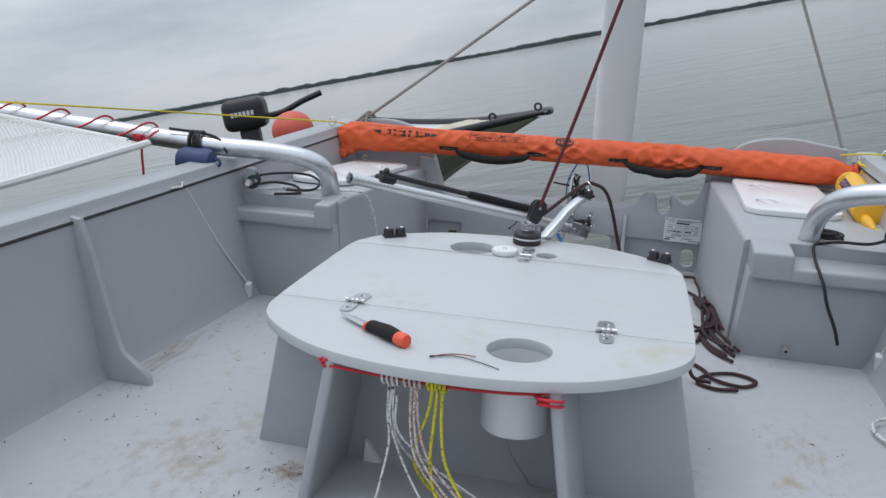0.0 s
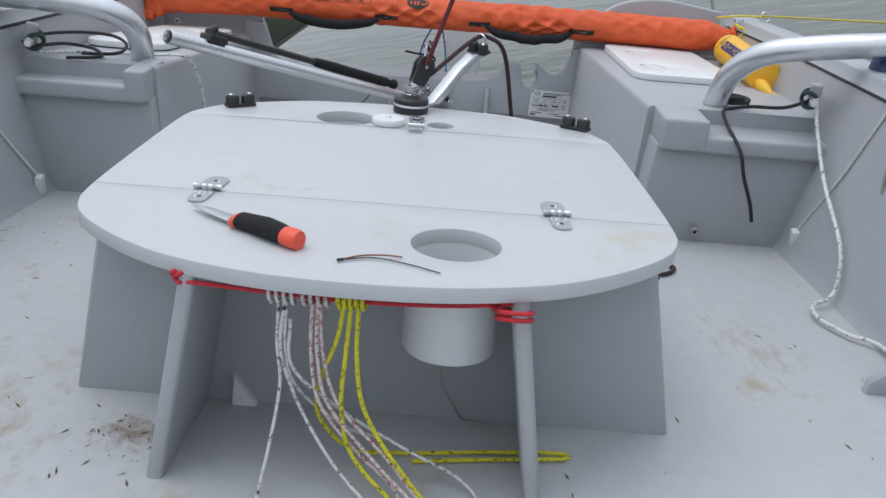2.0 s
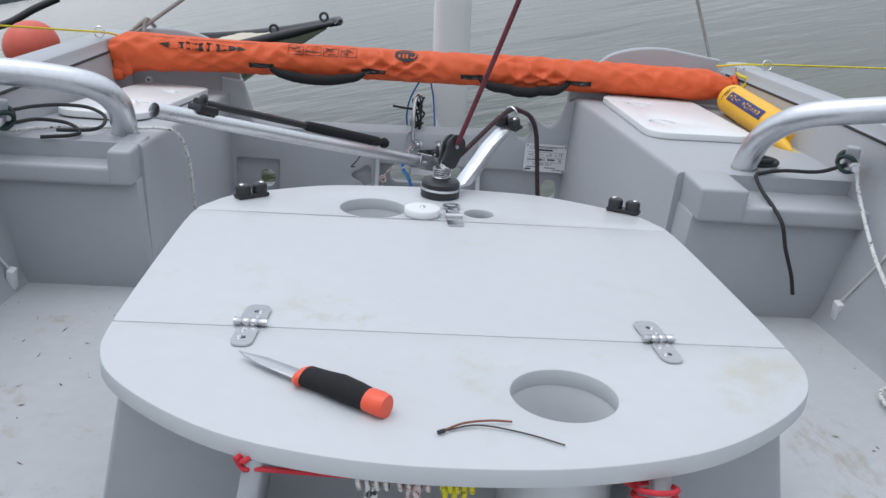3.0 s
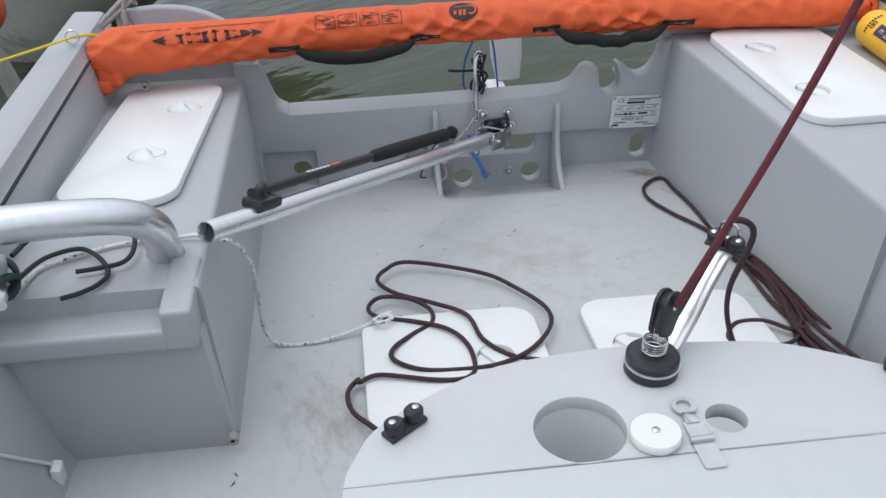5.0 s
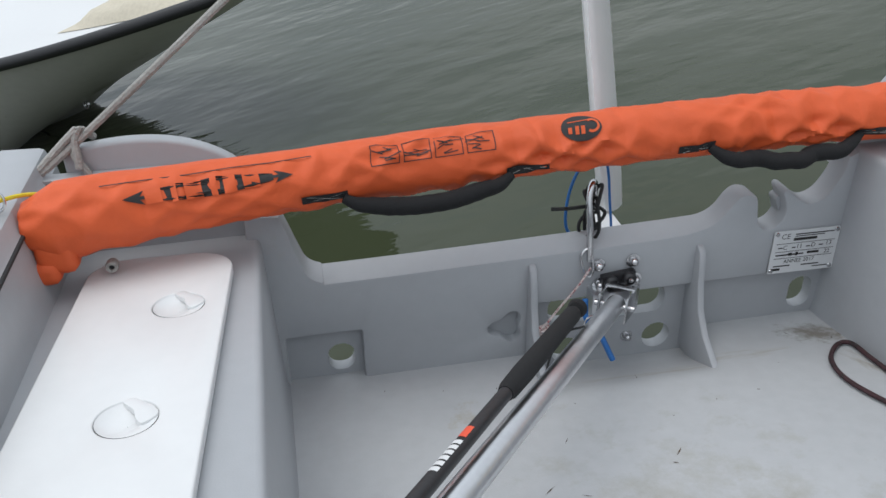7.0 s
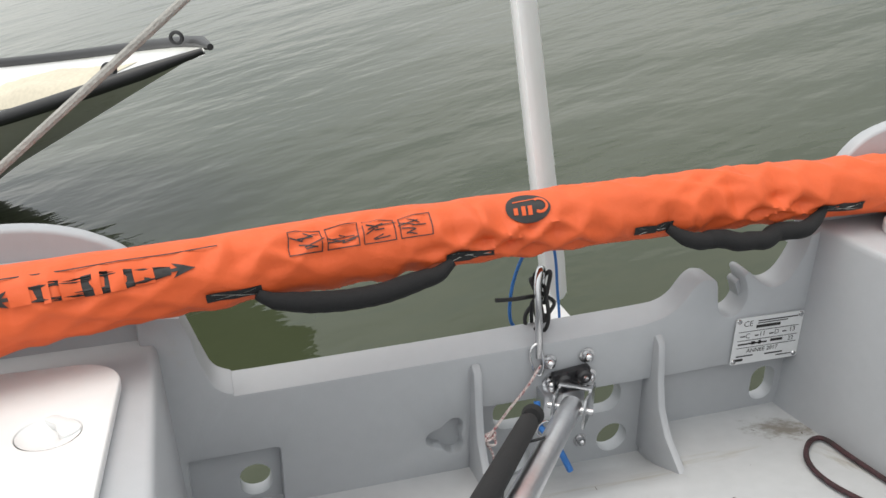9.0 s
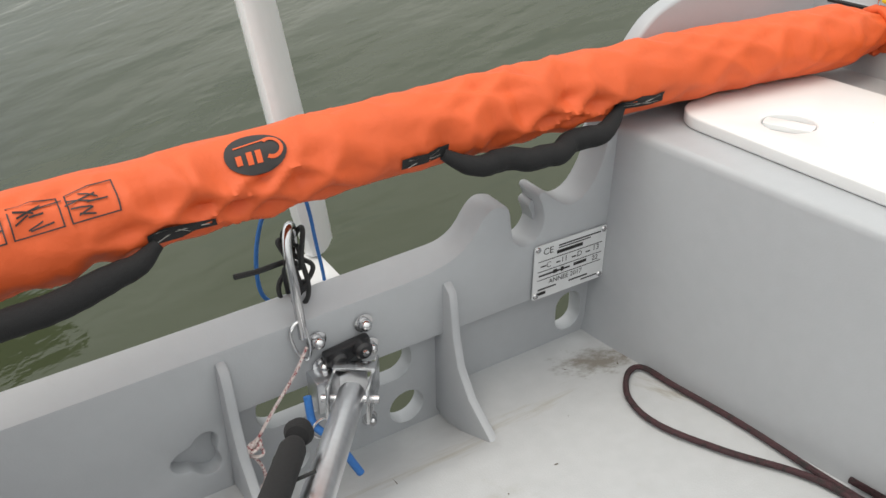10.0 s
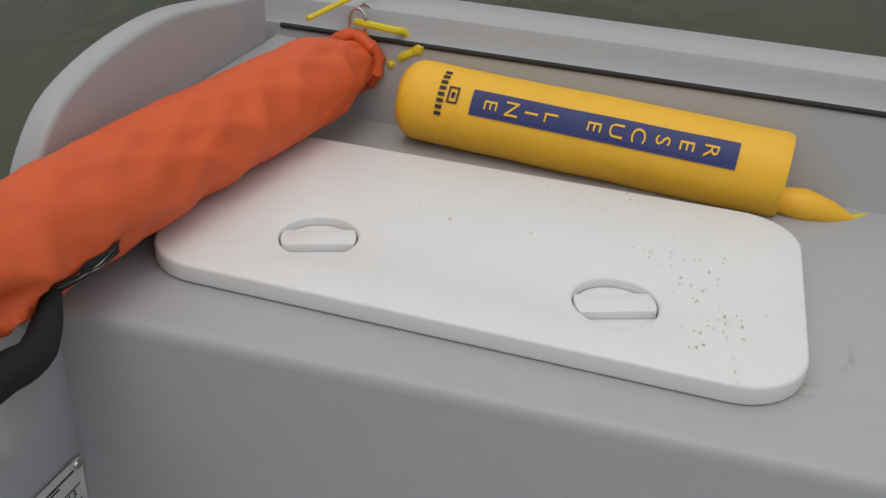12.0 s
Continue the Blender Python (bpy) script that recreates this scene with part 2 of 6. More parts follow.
# ---- mesh helpers ----
def part(name, bm, mat, parent=None, label="", smooth=40):
    """Links a bmesh as one mesh object, under a thing or a part if given."""
    me = bpy.data.meshes.new(name)
    bmesh.ops.recalc_face_normals(bm, faces=bm.faces)
    lim = radians(smooth)
    for f in bm.faces:
        f.smooth = True
    for e in bm.edges:
        e.smooth = len(e.link_faces) == 2 and e.calc_face_angle(0.0) < lim
    bm.to_mesh(me)
    bm.free()
    me.materials.append(mat)
    ob = new(name, me)
    if parent:
        ob.parent = parent
    if label:
        ob["label"] = label
    return ob


def thing(name, label, category, at=None, group="", kind=""):
    ob = new(name)
    ob.empty_display_size = 0.05
    if at is not None:
        ob.matrix_basis = at
    return tagged(ob, label, category, group, kind)


def moved(bm, m):
    bmesh.ops.transform(bm, matrix=m, verts=bm.verts)
    return bm


def joined(*bms):
    out = bms[0]
    for b in bms[1:]:
        me = bpy.data.meshes.new("tmp")
        b.to_mesh(me)
        b.free()
        out.from_mesh(me)
        bpy.data.meshes.remove(me)
    return out


def box(x0, x1, y0, y1, z0, z1, bevel=0.0, seg=2):
    bm = bmesh.new()
    bmesh.ops.create_cube(bm, size=1.0)
    for v in bm.verts:
        v.co = ((x0 + x1) / 2 + v.co.x * (x1 - x0), (y0 + y1) / 2 + v.co.y * (y1 - y0), (z0 + z1) / 2 + v.co.z * (z1 - z0))
    if bevel:
        bmesh.ops.bevel(bm, geom=bm.edges[:], offset=bevel, segments=seg, affect="EDGES", profile=0.6)
    return bm


def plate(outer, z0, z1, holes=(), bevel=0.0, seg=2):
    """A flat plate in x, y between two heights, with an outline, holes through it and rounded rims."""
    bm = bmesh.new()
    for ring in (outer, *holes):
        vs = [bm.verts.new((p[0], p[1], z0)) for p in ring]
        for a, b in zip(vs, vs[1:] + vs[:1]):
            bm.edges.new((a, b))
    if holes:
        bmesh.ops.triangle_fill(bm, use_beauty=True, edges=bm.edges[:])
    else:
        bm.faces.new(bm.verts[:])
    res = bmesh.ops.extrude_face_region(bm, geom=bm.faces[:])
    top = [g for g in res["geom"] if isinstance(g, bmesh.types.BMVert)]
    bmesh.ops.translate(bm, vec=(0, 0, z1 - z0), verts=top)
    bmesh.ops.recalc_face_normals(bm, faces=bm.faces)
    if bevel:
        rim = [e for e in bm.edges if len(e.link_faces) == 2 and e.calc_face_angle(0) > 0.9
               and abs(e.verts[0].co.z - e.verts[1].co.z) < 1e-6]
        bmesh.ops.bevel(bm, geom=rim, offset=bevel, segments=seg, affect="EDGES", profile=0.5)
    return bm


def circle(cx, cy, r, n=32, r2=None):
    return [(cx + r * math.cos(2 * math.pi * i / n), cy + (r2 or r) * math.sin(2 * math.pi * i / n)) for i in range(n)]


def round_rect(x0, x1, y0, y1, r, n=6):
    out = []
    for cx, cy, a in ((x1 - r, y1 - r, 0), (x0 + r, y1 - r, 90), (x0 + r, y0 + r, 180), (x1 - r, y0 + r, 270)):
        out += [(cx + r * math.cos(radians(a + 90 * i / n)), cy + r * math.sin(radians(a + 90 * i / n))) for i in range(n + 1)]
    return out


def smooth_line(pts, per=8, closed=False):
    """A Catmull-Rom line through points."""
    p = [Vector(q) for q in pts]
    if len(p) < 3:
        return p
    ext = [p[-1], *p, p[0], p[1]] if closed else [2 * p[0] - p[1], *p, 2 * p[-1] - p[-2]]
    out = []
    for i in range(1, len(ext) - 2):
        a, b, c, d = ext[i - 1:i + 3]
        for k in range(per):
            t = k / per
            out.append(0.5 * (2 * b + (c - a) * t + (2 * a - 5 * b + 4 * c - d) * t * t + (3 * b - a - 3 * c + d) * t ** 3))
    if not closed:
        out.append(p[-1])
    return out


def tube(pts, r, seg=8, caps=True, closed=False):
    """A round bar along a line; r is one radius or one for each point."""
    p = [Vector(q) for q in pts]
    n = len(p)
    rs = r if hasattr(r, "__len__") else [r] * n
    bm = bmesh.new()
    rings = []
    side = None
    for i in range(n):
        if closed:
            d = p[(i + 1) % n] - p[i - 1]
        else:
            d = p[min(i + 1, n - 1)] - p[max(i - 1, 0)]
        d.normalize()
        if side is None:
            side = d.orthogonal().normalized()
        side = (side - d * side.dot(d)).normalized()
        up = d.cross(side)
        rings.append([bm.verts.new(p[i] + rs[i] * (math.cos(2 * math.pi * k / seg) * side + math.sin(2 * math.pi * k / seg) * up))
                      for k in range(seg)])
    pairs = list(zip(rings, rings[1:])) + ([(rings[-1], rings[0])] if closed else [])
    for a, b in pairs:
        for k in range(seg):
            bm.faces.new((a[k], a[(k + 1) % seg], b[(k + 1) % seg], b[k]))
    if caps and not closed:
        bm.faces.new(rings[0])
        bm.faces.new(rings[-1])
    return bm


def lathe(profile, n=32, caps=True):
    """A body of revolution about z from (radius, height) pairs."""
    bm = bmesh.new()
    rings = [[bm.verts.new((r * math.cos(2 * math.pi * k / n), r * math.sin(2 * math.pi * k / n), z)) for k in range(n)]
             for r, z in profile]
    for a, b in zip(rings, rings[1:]):
        for k in range(n):
            bm.faces.new((a[k], a[(k + 1) % n], b[(k + 1) % n], b[k]))
    if caps:
        bm.faces.new(rings[0])
        bm.faces.new(rings[-1])
    return bm


# ---- the sea and the far shore (level) ----
SEA = -0.24
sea_bm = bmesh.new()
bmesh.ops.create_grid(sea_bm, x_segments=2, y_segments=2, size=3500)
sea = tagged(part("water", sea_bm, WATER), "grey-green rippled sea water", "water", kind="structure")
sea.location = (0, 0, SEA)


# ---- floor ----
def floor_z(y):
    return float(np.interp(y, [-2.2, -0.2, 0.77, 1.8, 1.9], [0.23, 0.15, 0.098, 0.0, -0.008]))


def half_width(y):
    """Half the width of the sole at the foot of the hull side."""
    return float(np.interp(y, [-2.2, -0.4, 0.3, 0.8, 1.9], [0.885, 0.862, 0.838, 0.83, 0.84]))


def wall_top(s, y):
    """Half the width at the joint under the gunwale."""
    return float(np.interp(y, [-2.2, -0.4, 0.5, 1.0, 1.9], [0.915, 0.893, 0.884, 0.886, 0.895])) + (0.03 if s > 0 else 0.0) * min(1.0, max(0.0, (y - 0.5) / 0.6))


def gunwale_z(s, y):
    return (0.516 if s < 0 else 0.537) - 0.034 * y


def floor_at(x, y):
    """The cockpit sole, with the shallow sump between the two transom ribs."""
    z = floor_z(y)
    if y > 1.66 and -0.135 < x < 0.185:
        z -= 0.05 * min(1.0, (y - 1.66) / 0.13) * min(1.0, (x + 0.135) / 0.012, (0.185 - x) / 0.012)
    return z


fb = bmesh.new()
ys = [*np.linspace(-2.2, 1.64, 50), 1.66, 1.68, 1.71, 1.74, 1.77, 1.79, 1.84]
xs = sorted([*np.linspace(-0.93, 0.93, 28), -0.135, -0.122, 0.172, 0.185])
grid = [[fb.verts.new((x, y, floor_at(x, y))) for x in xs] for y in ys]
for ra, rb in zip(grid, grid[1:]):
    for k in range(len(xs) - 1):
        fb.faces.new((ra[k], ra[k + 1], rb[k + 1], rb[k]))
floor = tagged(part("floor", fb, FLOOR), "scuffed pale grey cockpit floor of the boat", "floor", kind="structure")


# ---- hull sides ----
def side_wall(s, name, label):
    """The hull side: inner wall, broad rounded gunwale and outer skin, along the boat."""
    bm = bmesh.new()
    rings = []
    for y in np.linspace(-2.2, 1.9, 42):
        w, g, f, t = half_width(y), gunwale_z(s, y), floor_z(y), wall_top(s, y)
        prof = [(w - 0.03, f - 0.02), (w - 0.012, f + 0.004), (w, f + 0.03), (t, g - 0.031), (t + 0.004, g - 0.028), (t + 0.008, g - 0.012),
                (t + 0.012, g - 0.003), (t + 0.019, g), (t + 0.074, g + 0.002), (t + 0.082, g - 0.003), (t + 0.084, g - 0.018),
                (t + 0.078, g - 0.024), (t + 0.045, g - 0.03), (w + 0.05, 0.05), (w - 0.05, -0.3), (w - 0.12, -0.3)]
        rings.append([bm.verts.new((s * x, y, z)) for x, z in prof])
    for a, b in zip(rings, rings[1:]):
        for k in range(len(a) - 1):
            bm.faces.new((a[k], a[k + 1], b[k + 1], b[k]))
    bm.faces.new(rings[0])
    bm.faces.new(rings[-1])
    return tagged(part(name, bm, GELCOAT), label, "hull side", kind="structure")


side_wall(-1, "wall_port", "grey gelcoat hull side with rounded gunwale")
side_wall(1, "wall_starboard", "grey gelcoat hull side with rounded gunwale, low to the water")
tagged(part("wall_bow", box(-0.9, 0.9, -2.24, -2.2, -0.2, 0.6, 0.008), GELCOAT), "plain grey bulkhead closing the cockpit", "bulkhead", kind="structure")

# ---- transom: a plate with the wide cut-out, notch, window, holes and drains ----
cut = [(-0.585, 0.43), (-0.565, 0.36), (-0.546, 0.30), (-0.535, 0.265), (-0.523, 0.235), (-0.50, 0.220), (-0.47, 0.217), (-0.2, 0.220), (0.0, 0.224), (0.15, 0.228),
       (0.19, 0.232), (0.213, 0.246), (0.229, 0.268), (0.243, 0.280), (0.258, 0.281), (0.274, 0.272), (0.279, 0.245), (0.283, 0.223), (0.295, 0.209),
       (0.310, 0.206), (0.325, 0.216), (0.333, 0.238), (0.328, 0.262), (0.322, 0.277), (0.330, 0.283), (0.347, 0.270), (0.368, 0.254), (0.388, 0.251), (0.408, 0.262), (0.425, 0.288),
       (0.436, 0.320), (0.440, 0.37), (0.445, 0.43)]
cut = [(p.x, p.y) for p in smooth_line([(x, z, 0) for x, z in cut], 3)]
outline = [(-0.93, 0.43)] + [(x, z - (0.022 if z < 0.34 else 0.006)) for x, z in cut] + [(0.93, 0.43), (0.93, -0.30), (-0.93, -0.30)]
holes = [round_rect(-0.10, 0.128, 0.045, 0.106, 0.025), circle(-0.062, -0.018, 0.028), circle(0.118, -0.011, 0.028),
         round_rect(-0.505, -0.457, 0.008, 0.064, 0.022), round_rect(0.383, 0.431, 0.012, 0.080, 0.022)]
STAND = Matrix(((1, 0, 0, 0), (0, 0, 1, 0), (0, 1, 0, 0), (0, 0, 0, 1)))  # plate x, y, height -> x, z, y
trans = part("transom", moved(plate(outline, 1.794, 1.820, holes), STAND), GELCOAT)
tagged(trans, "grey moulded transom with cut-outs, notch and drain holes", "transom", kind="structure")

# the thick upper beam of the transom, with its underside ledge, either side of the port recess
beam_top = [(x, z) for x, z in cut if z < 0.345]
beam = [(-0.615, -0.06), (-0.142, -0.06), (-0.142, 0.108), (0.46, 0.110), (0.46, 0.345)] + beam_top[::-1] + [(-0.615, 0.345)]
clover = [(-0.182 + (0.028 + 0.007 * math.cos(3 * a + math.pi)) * math.cos(a), 0.066 + (0.028 + 0.007 * math.cos(3 * a + math.pi)) * math.sin(a)) for a in np.linspace(0, 2 * math.pi, 37)[:-1]]
bb = moved(plate([(x, z + 0.0006) for x, z in beam], 1.772, 1.823, [round_rect(-0.575, -0.443, -0.03, 0.102, 0.006), clover], 0.006), STAND)
for v in bb.verts:  # the top of the beam slopes down to the cockpit
    if v.co.y < 1.785 and 0.195 < v.co.z < 0.30 and v.co.x < 0.21:
        v.co.z -= 0.013 * min(1.0, (0.21 - v.co.x) / 0.07)
part("beam", bb, GELCOAT, trans)


def rib_profile(top, foot):
    """A curved bracket from the beam down and forward to the floor, as (y, z)."""
    return [(1.798, top), (1.770, top - 0.002), (1.757, top - 0.012), (1.752, top - 0.04), (1.748, 0.12), (1.736, 0.075), (1.708, 0.038),
            (foot, 0.0), (foot, -0.03), (1.798, -0.04)]


SIDEWAYS = Matrix(((0, 0, 1, 0), (1, 0, 0, 0), (0, 1, 0, 0), (0, 0, 0, 1)))  # plate x, y, height -> y, z, x
for x in (-0.139, 0.174):
    part("rib", moved(plate(rib_profile(0.196, 1.648), x - 0.007, x + 0.007, (), 0.004), SIDEWAYS), GELCOAT, trans)


def bolt(at, r, parent, turn=None):
    bm = lathe([(r * 1.25, 0.0), (r * 1.25, 0.0015), (r * 0.8, 0.002), (r * 0.8, 0.008), (r * 0.62, 0.012), (r * 0.4, 0.0145), (0.0005, 0.0155)], 14)
    moved(bm, Matrix.Translation(at) @ (turn or pose(0, 0, 0, 90, 0, 0)))
    return part("bolt", bm, STEEL, parent, "steel dome nut with washer")


for x, z in ((-0.018, 0.178), (0.047, 0.179), (-0.014, 0.138), (0.053, 0.140)):
    bolt((x, 1.770, z), 0.0105, trans)
for x, z in ((-0.006, -0.005), (0.058, -0.003)):
    bolt((x, 1.794, z), 0.0095, trans)


trans.location = (0, 0.024, 0)


# ---- rounded coaming plates at the stern corners ----
for s, xs_in, lab in ((-1, -0.57, "port"), (1, 0.50, "starboard")):
    if s < 0:
        prof = [(-0.87, 0.30), (-0.57, 0.30), (-0.585, 0.37), (-0.61, 0.415), (-0.655, 0.447), (-0.71, 0.466), (-0.77, 0.472), (-0.83, 0.468), (-0.87, 0.462)]
    else:
        prof = [(0.90, 0.30), (0.44, 0.30), (0.495, 0.40), (0.515, 0.438), (0.55, 0.474), (0.60, 0.494), (0.66, 0.505), (0.73, 0.507), (0.82, 0.495), (0.90, 0.484)]
    prof = [prof[0], prof[1]] + [(p.x, p.y) for p in smooth_line([(x, z, 0) for x, z in prof[1:]], 4)][1:]
    tagged(part("coaming_" + lab, moved(plate(prof, 1.845, 1.872, (), 0.006, 3), STAND), GELCOAT), "rounded pale grey stern coaming plate", "coaming", kind="structure")

# ---- black joint line under each gunwale ----
for s, lab in ((-1, "port"), (1, "starboard")):
    pts = [(s * (wall_top(s, y) - 0.0005), y, gunwale_z(s, y) - 0.033) for y in np.linspace(-2.0, 1.84, 30)]
    tagged(part("trim_" + lab, tube(pts, 0.0035, 6), BLACK_CORD), "thin black cord run along the joint under the gunwale", "cord", kind="structure")


# ---- frames on the hull sides ----
def side_frame(s, y, top_out, label):
    """A narrow upright bracket on the hull side with a flared foot."""
    w, f, g = half_width(y), floor_z(y), gunwale_z(s, y)
    t = wall_top(s, y)
    prof = [(t + 0.02, g - 0.018), (t - 0.016, g - 0.024), (t - 0.04, g - 0.10), (w - 0.035, f + 0.12), (w - 0.05, f + 0.07), (w - 0.08, f + 0.045), (w - 0.11, f + 0.02),
            (w - 0.115, f - 0.01), (w + 0.03, f - 0.01)]
    bm = plate([(s * a, b) for a, b in prof], y - 0.009, y + 0.009, (), 0.005)
    return tagged(part("frame_rib", moved(bm, STAND), GELCOAT), label, "hull frame", kind="structure")


side_frame(-1, 0.108, 0, "grey moulded frame rib on the hull side")
side_frame(1, 0.12, 0, "grey moulded frame rib on the hull side")
side_frame(1, -1.0, 0, "grey moulded frame rib on the hull side")
pan = [(-0.90, 0.36), (-0.80, 0.365), (-0.73, 0.385), (-0.66, 0.414), (-0.634, 0.424), (-0.616, 0.423), (-0.602, 0.410), (-0.592, 0.38), (-0.575, 0.29), (-0.552, 0.15), (-0.90, 0.15)]
tagged(part("partition_port", moved(plate(pan, -0.545, -0.523, (), 0.007), STAND), GELCOAT), "low grey partition panel with rounded top corner", "partition", kind="structure")


# ---- aft seat lockers ----
def locker(name, label, s, ins, top, outer):
    """A seat locker with a sloped inner face, a stepped front ledge and a rounded top edge."""
    bm = bmesh.new()
    rings = []
    for y in np.linspace(0.838 if s < 0 else 0.90, 1.832, 14):
        x = float(np.interp(y, [0.78, 1.797], ins))
        f, z = floor_z(y) - 0.02, top(y)
        prof = [(x - s * 0.024, f), (x - s * 0.023, f + 0.02), (x - s * 0.018, f + 0.045), (x - s * 0.007, z - 0.012), (x - s * 0.005, z - 0.005), (x - s * 0.001, z - 0.001),
                (x + s * 0.005, z), (outer, z), (outer, f)]
        rings.append([bm.verts.new((px, y, pz)) for px, pz in prof])
    for ra, rb in zip(rings, rings[1:]):
        for k in range(len(ra) - 1):
            bm.faces.new((ra[k], ra[k + 1], rb[k + 1], rb[k]))
    bm.faces.new(rings[0])
    bm.faces.new(rings[-1])
    x, z, f = ins[0], top(0.84), floor_z(0.8)
    wide = 0.046 if s < 0 else 0.098
    pil = box(min(x, x + s * wide), max(x, x + s * wide), 0.780, 0.92, z - 0.070, z, 0.008, 3)
    led = box(min(x + s * 0.003, outer), max(x + s * 0.003, outer), 0.782, 0.93, z - 0.072, z - 0.034, 0.009, 3)
    lower = box(min(x, outer), max(x, outer), 0.800, 0.93, f - 0.02, z - 0.064, 0.006)
    for v in lower.verts:  # the inner corner flares out to the floor
        k = (z - v.co.z) / (z - f)
        if abs(v.co.x - x) < 0.02:
            v.co.x -= s * (0.0215 * k - 0.002)
        if v.co.y < 0.85:
            v.co.y += 0.010 * k
    ob = part(name, joined(bm, pil, led, lower), GELCOAT)
    return tagged(ob, label, "seat locker", kind="structure")


locker("locker_port", "grey moulded aft seat locker with stepped front", -1, (-0.589, -0.60), lambda y: 0.392 - 0.088 * (y - 0.8), -0.90)
locker("locker_starboard", "grey moulded aft seat locker with stepped front", 1, (0.520, 0.460), lambda y: 0.380 - 0.030 * (y - 0.8), 0.92)


# ---- hatch lids ----
def hatch(name, label, rect, r, thick, at, toggles, style):
    """A thick white lid with rounded corners and round finger latches sunk into it. rect: x0, x1, y0, y1; toggles: place, radius, turn."""
    t = thing(name, label, "hatch", at)
    x0, x1, y0, y1 = rect
    part("lid", plate(round_rect(x0, x1, y0, y1, r, 8), 0.0, thick, [circle(cx, cy, rr, 32) for cx, cy, rr, _ in toggles], 0.0030, 3), WHITE, t)
    part("seal", plate(round_rect(x0 + 0.006, x1 - 0.006, y0 + 0.006, y1 - 0.006, r, 6), -0.004, -0.0005), BLACK, t, "thin black seal")
    for cx, cy, rr, turn in toggles:
        put = pose(cx, cy, 0, 0, 0, turn)
        if style == "bar":  # a flush bar between two finger hollows
            latch = part("latch", moved(plate(circle(0, 0, rr * 0.97, 32), 0.0005, thick - 0.009), put), WHITE, t, "white round latch dish")
            part("grip", moved(plate([(px, py) for px, py in circle(0, 0, rr * 0.955, 64) if abs(px) < rr * 0.42], thick - 0.0088, thick - 0.0012, (), 0.0010), put), WHITE, latch)
        else:  # a soft hollow with a bean-shaped tab over its edge
            bowl = lathe([(0.0004, thick - 0.0115), (rr * 0.35, thick - 0.0108), (rr * 0.62, thick - 0.0085), (rr * 0.85, thick - 0.0048), (rr * 0.985, thick - 0.0012)], 32, False)
            for v in bowl.verts:
                k = max(0.0, (v.co.x - v.co.y) / rr - 0.1)
                v.co.z = min(thick - 0.0012, v.co.z + 0.008 * k)
            latch = part("latch", moved(bowl, put), WHITE, t, "white hollow latch dish")
            bean = [(-0.009, 0.033), (0.002, 0.038), (0.013, 0.030), (0.025, 0.019), (0.033, 0.008), (0.031, -0.003), (0.0185, -0.013), (0.010, -0.002), (0.0055, 0.014), (-0.004, 0.025)]
            bean = [(p.x, p.y) for p in smooth_line([(px, py, 0) for px, py in bean], 3, True)]
            part("grip", moved(plate(bean, thick - 0.0075, thick + 0.0012, (), 0.0016), put), WHITE, latch)
    return t


hatch("locker_hatch", "white plastic locker hatch with two hollow latches", (-0.103, 0.103, -0.312, 0.312), 0.058, 0.016,
      Matrix.Translation((-0.745, 1.418, 0.341)) @ pose(0, 0, 0, -5.0, 0.0, -2.7), ((0.040, 0.147, 0.034, 0), (0.017, -0.108, 0.034, 0)), "tab")
hatch("locker_hatch", "white locker hatch with two round latches, stained at one corner", (-0.137, 0.137, -0.272, 0.272), 0.055, 0.018,
      Matrix.Translation((0.665, 1.506, 0.3595)) @ pose(0, 0, 0, -1.7, 0, 1.2), ((-0.054, 0.136, 0.0345, 22), (-0.062, -0.125, 0.0345, 22)), "bar")
SLOPE = -math.degrees(math.atan(0.095))
hatch("floor_hatch", "white floor hatch with one oval latch, half under rope", (-0.165, 0.165, -0.19, 0.15), 0.05, 0.014,
      Matrix.Translation((-0.195, 0.975, 0.0795)) @ pose(0, 0, 0, SLOPE, 0, 0), ((0.071, -0.007, 0.0345, 30),), "bar")
hatch("floor_hatch", "white floor hatch with one oval latch, beside coiled rope", (-0.165, 0.165, -0.19, 0.15), 0.05, 0.014,
      Matrix.Translation((0.225, 0.975, 0.0795)) @ pose(0, 0, 0, SLOPE, 0, 0), ((-0.098, -0.007, 0.0345, 30),), "bar")
hatch("floor_hatch", "white floor hatch ahead of the console table", (-0.155, 0.155, -0.40, 0.05), 0.06, 0.016,
      Matrix.Translation((-0.252, -0.392, 0.158)) @ pose(0, 0, 0, -2.2, 0, 4), ((0.085, -0.08, 0.0345, 30),), "bar")
hatch("floor_hatch", "white floor hatch ahead of the console table", (-0.165, 0.165, -0.40, 0.05), 0.06, 0.016,
      Matrix.Translation((0.235, -0.392, 0.159)) @ pose(0, 0, 0, -2.2, 0, -3), ((-0.085, -0.08, 0.0345, 30),), "bar")

# ---- console table ----
TABLE_POSE = pose(-0.017, 0, 0.419, -1.6, -0.4, -0.4)
half = [(0, -0.256), (0.1, -0.249), (0.2, -0.222), (0.275, -0.178), (0.338, -0.119), (0.366, -0.066), (0.374, 0.0), (0.374, 0.2), (0.369, 0.40),
        (0.353, 0.462), (0.316, 0.516), (0.2, 0.586), (0.1, 0.606), (0, 0.612)]
ring = [(p.x + float(np.interp(p.y, [-0.05, 0.4], [0.006, -0.008])), p.y) for p in smooth_line([(x, y, 0) for x, y in half] + [(-x, y, 0) for x, y in half[-2:0:-1]], 4, True)]
table = thing("console_table", "low pale grey cockpit console table on moulded panel legs", "table", TABLE_POSE)


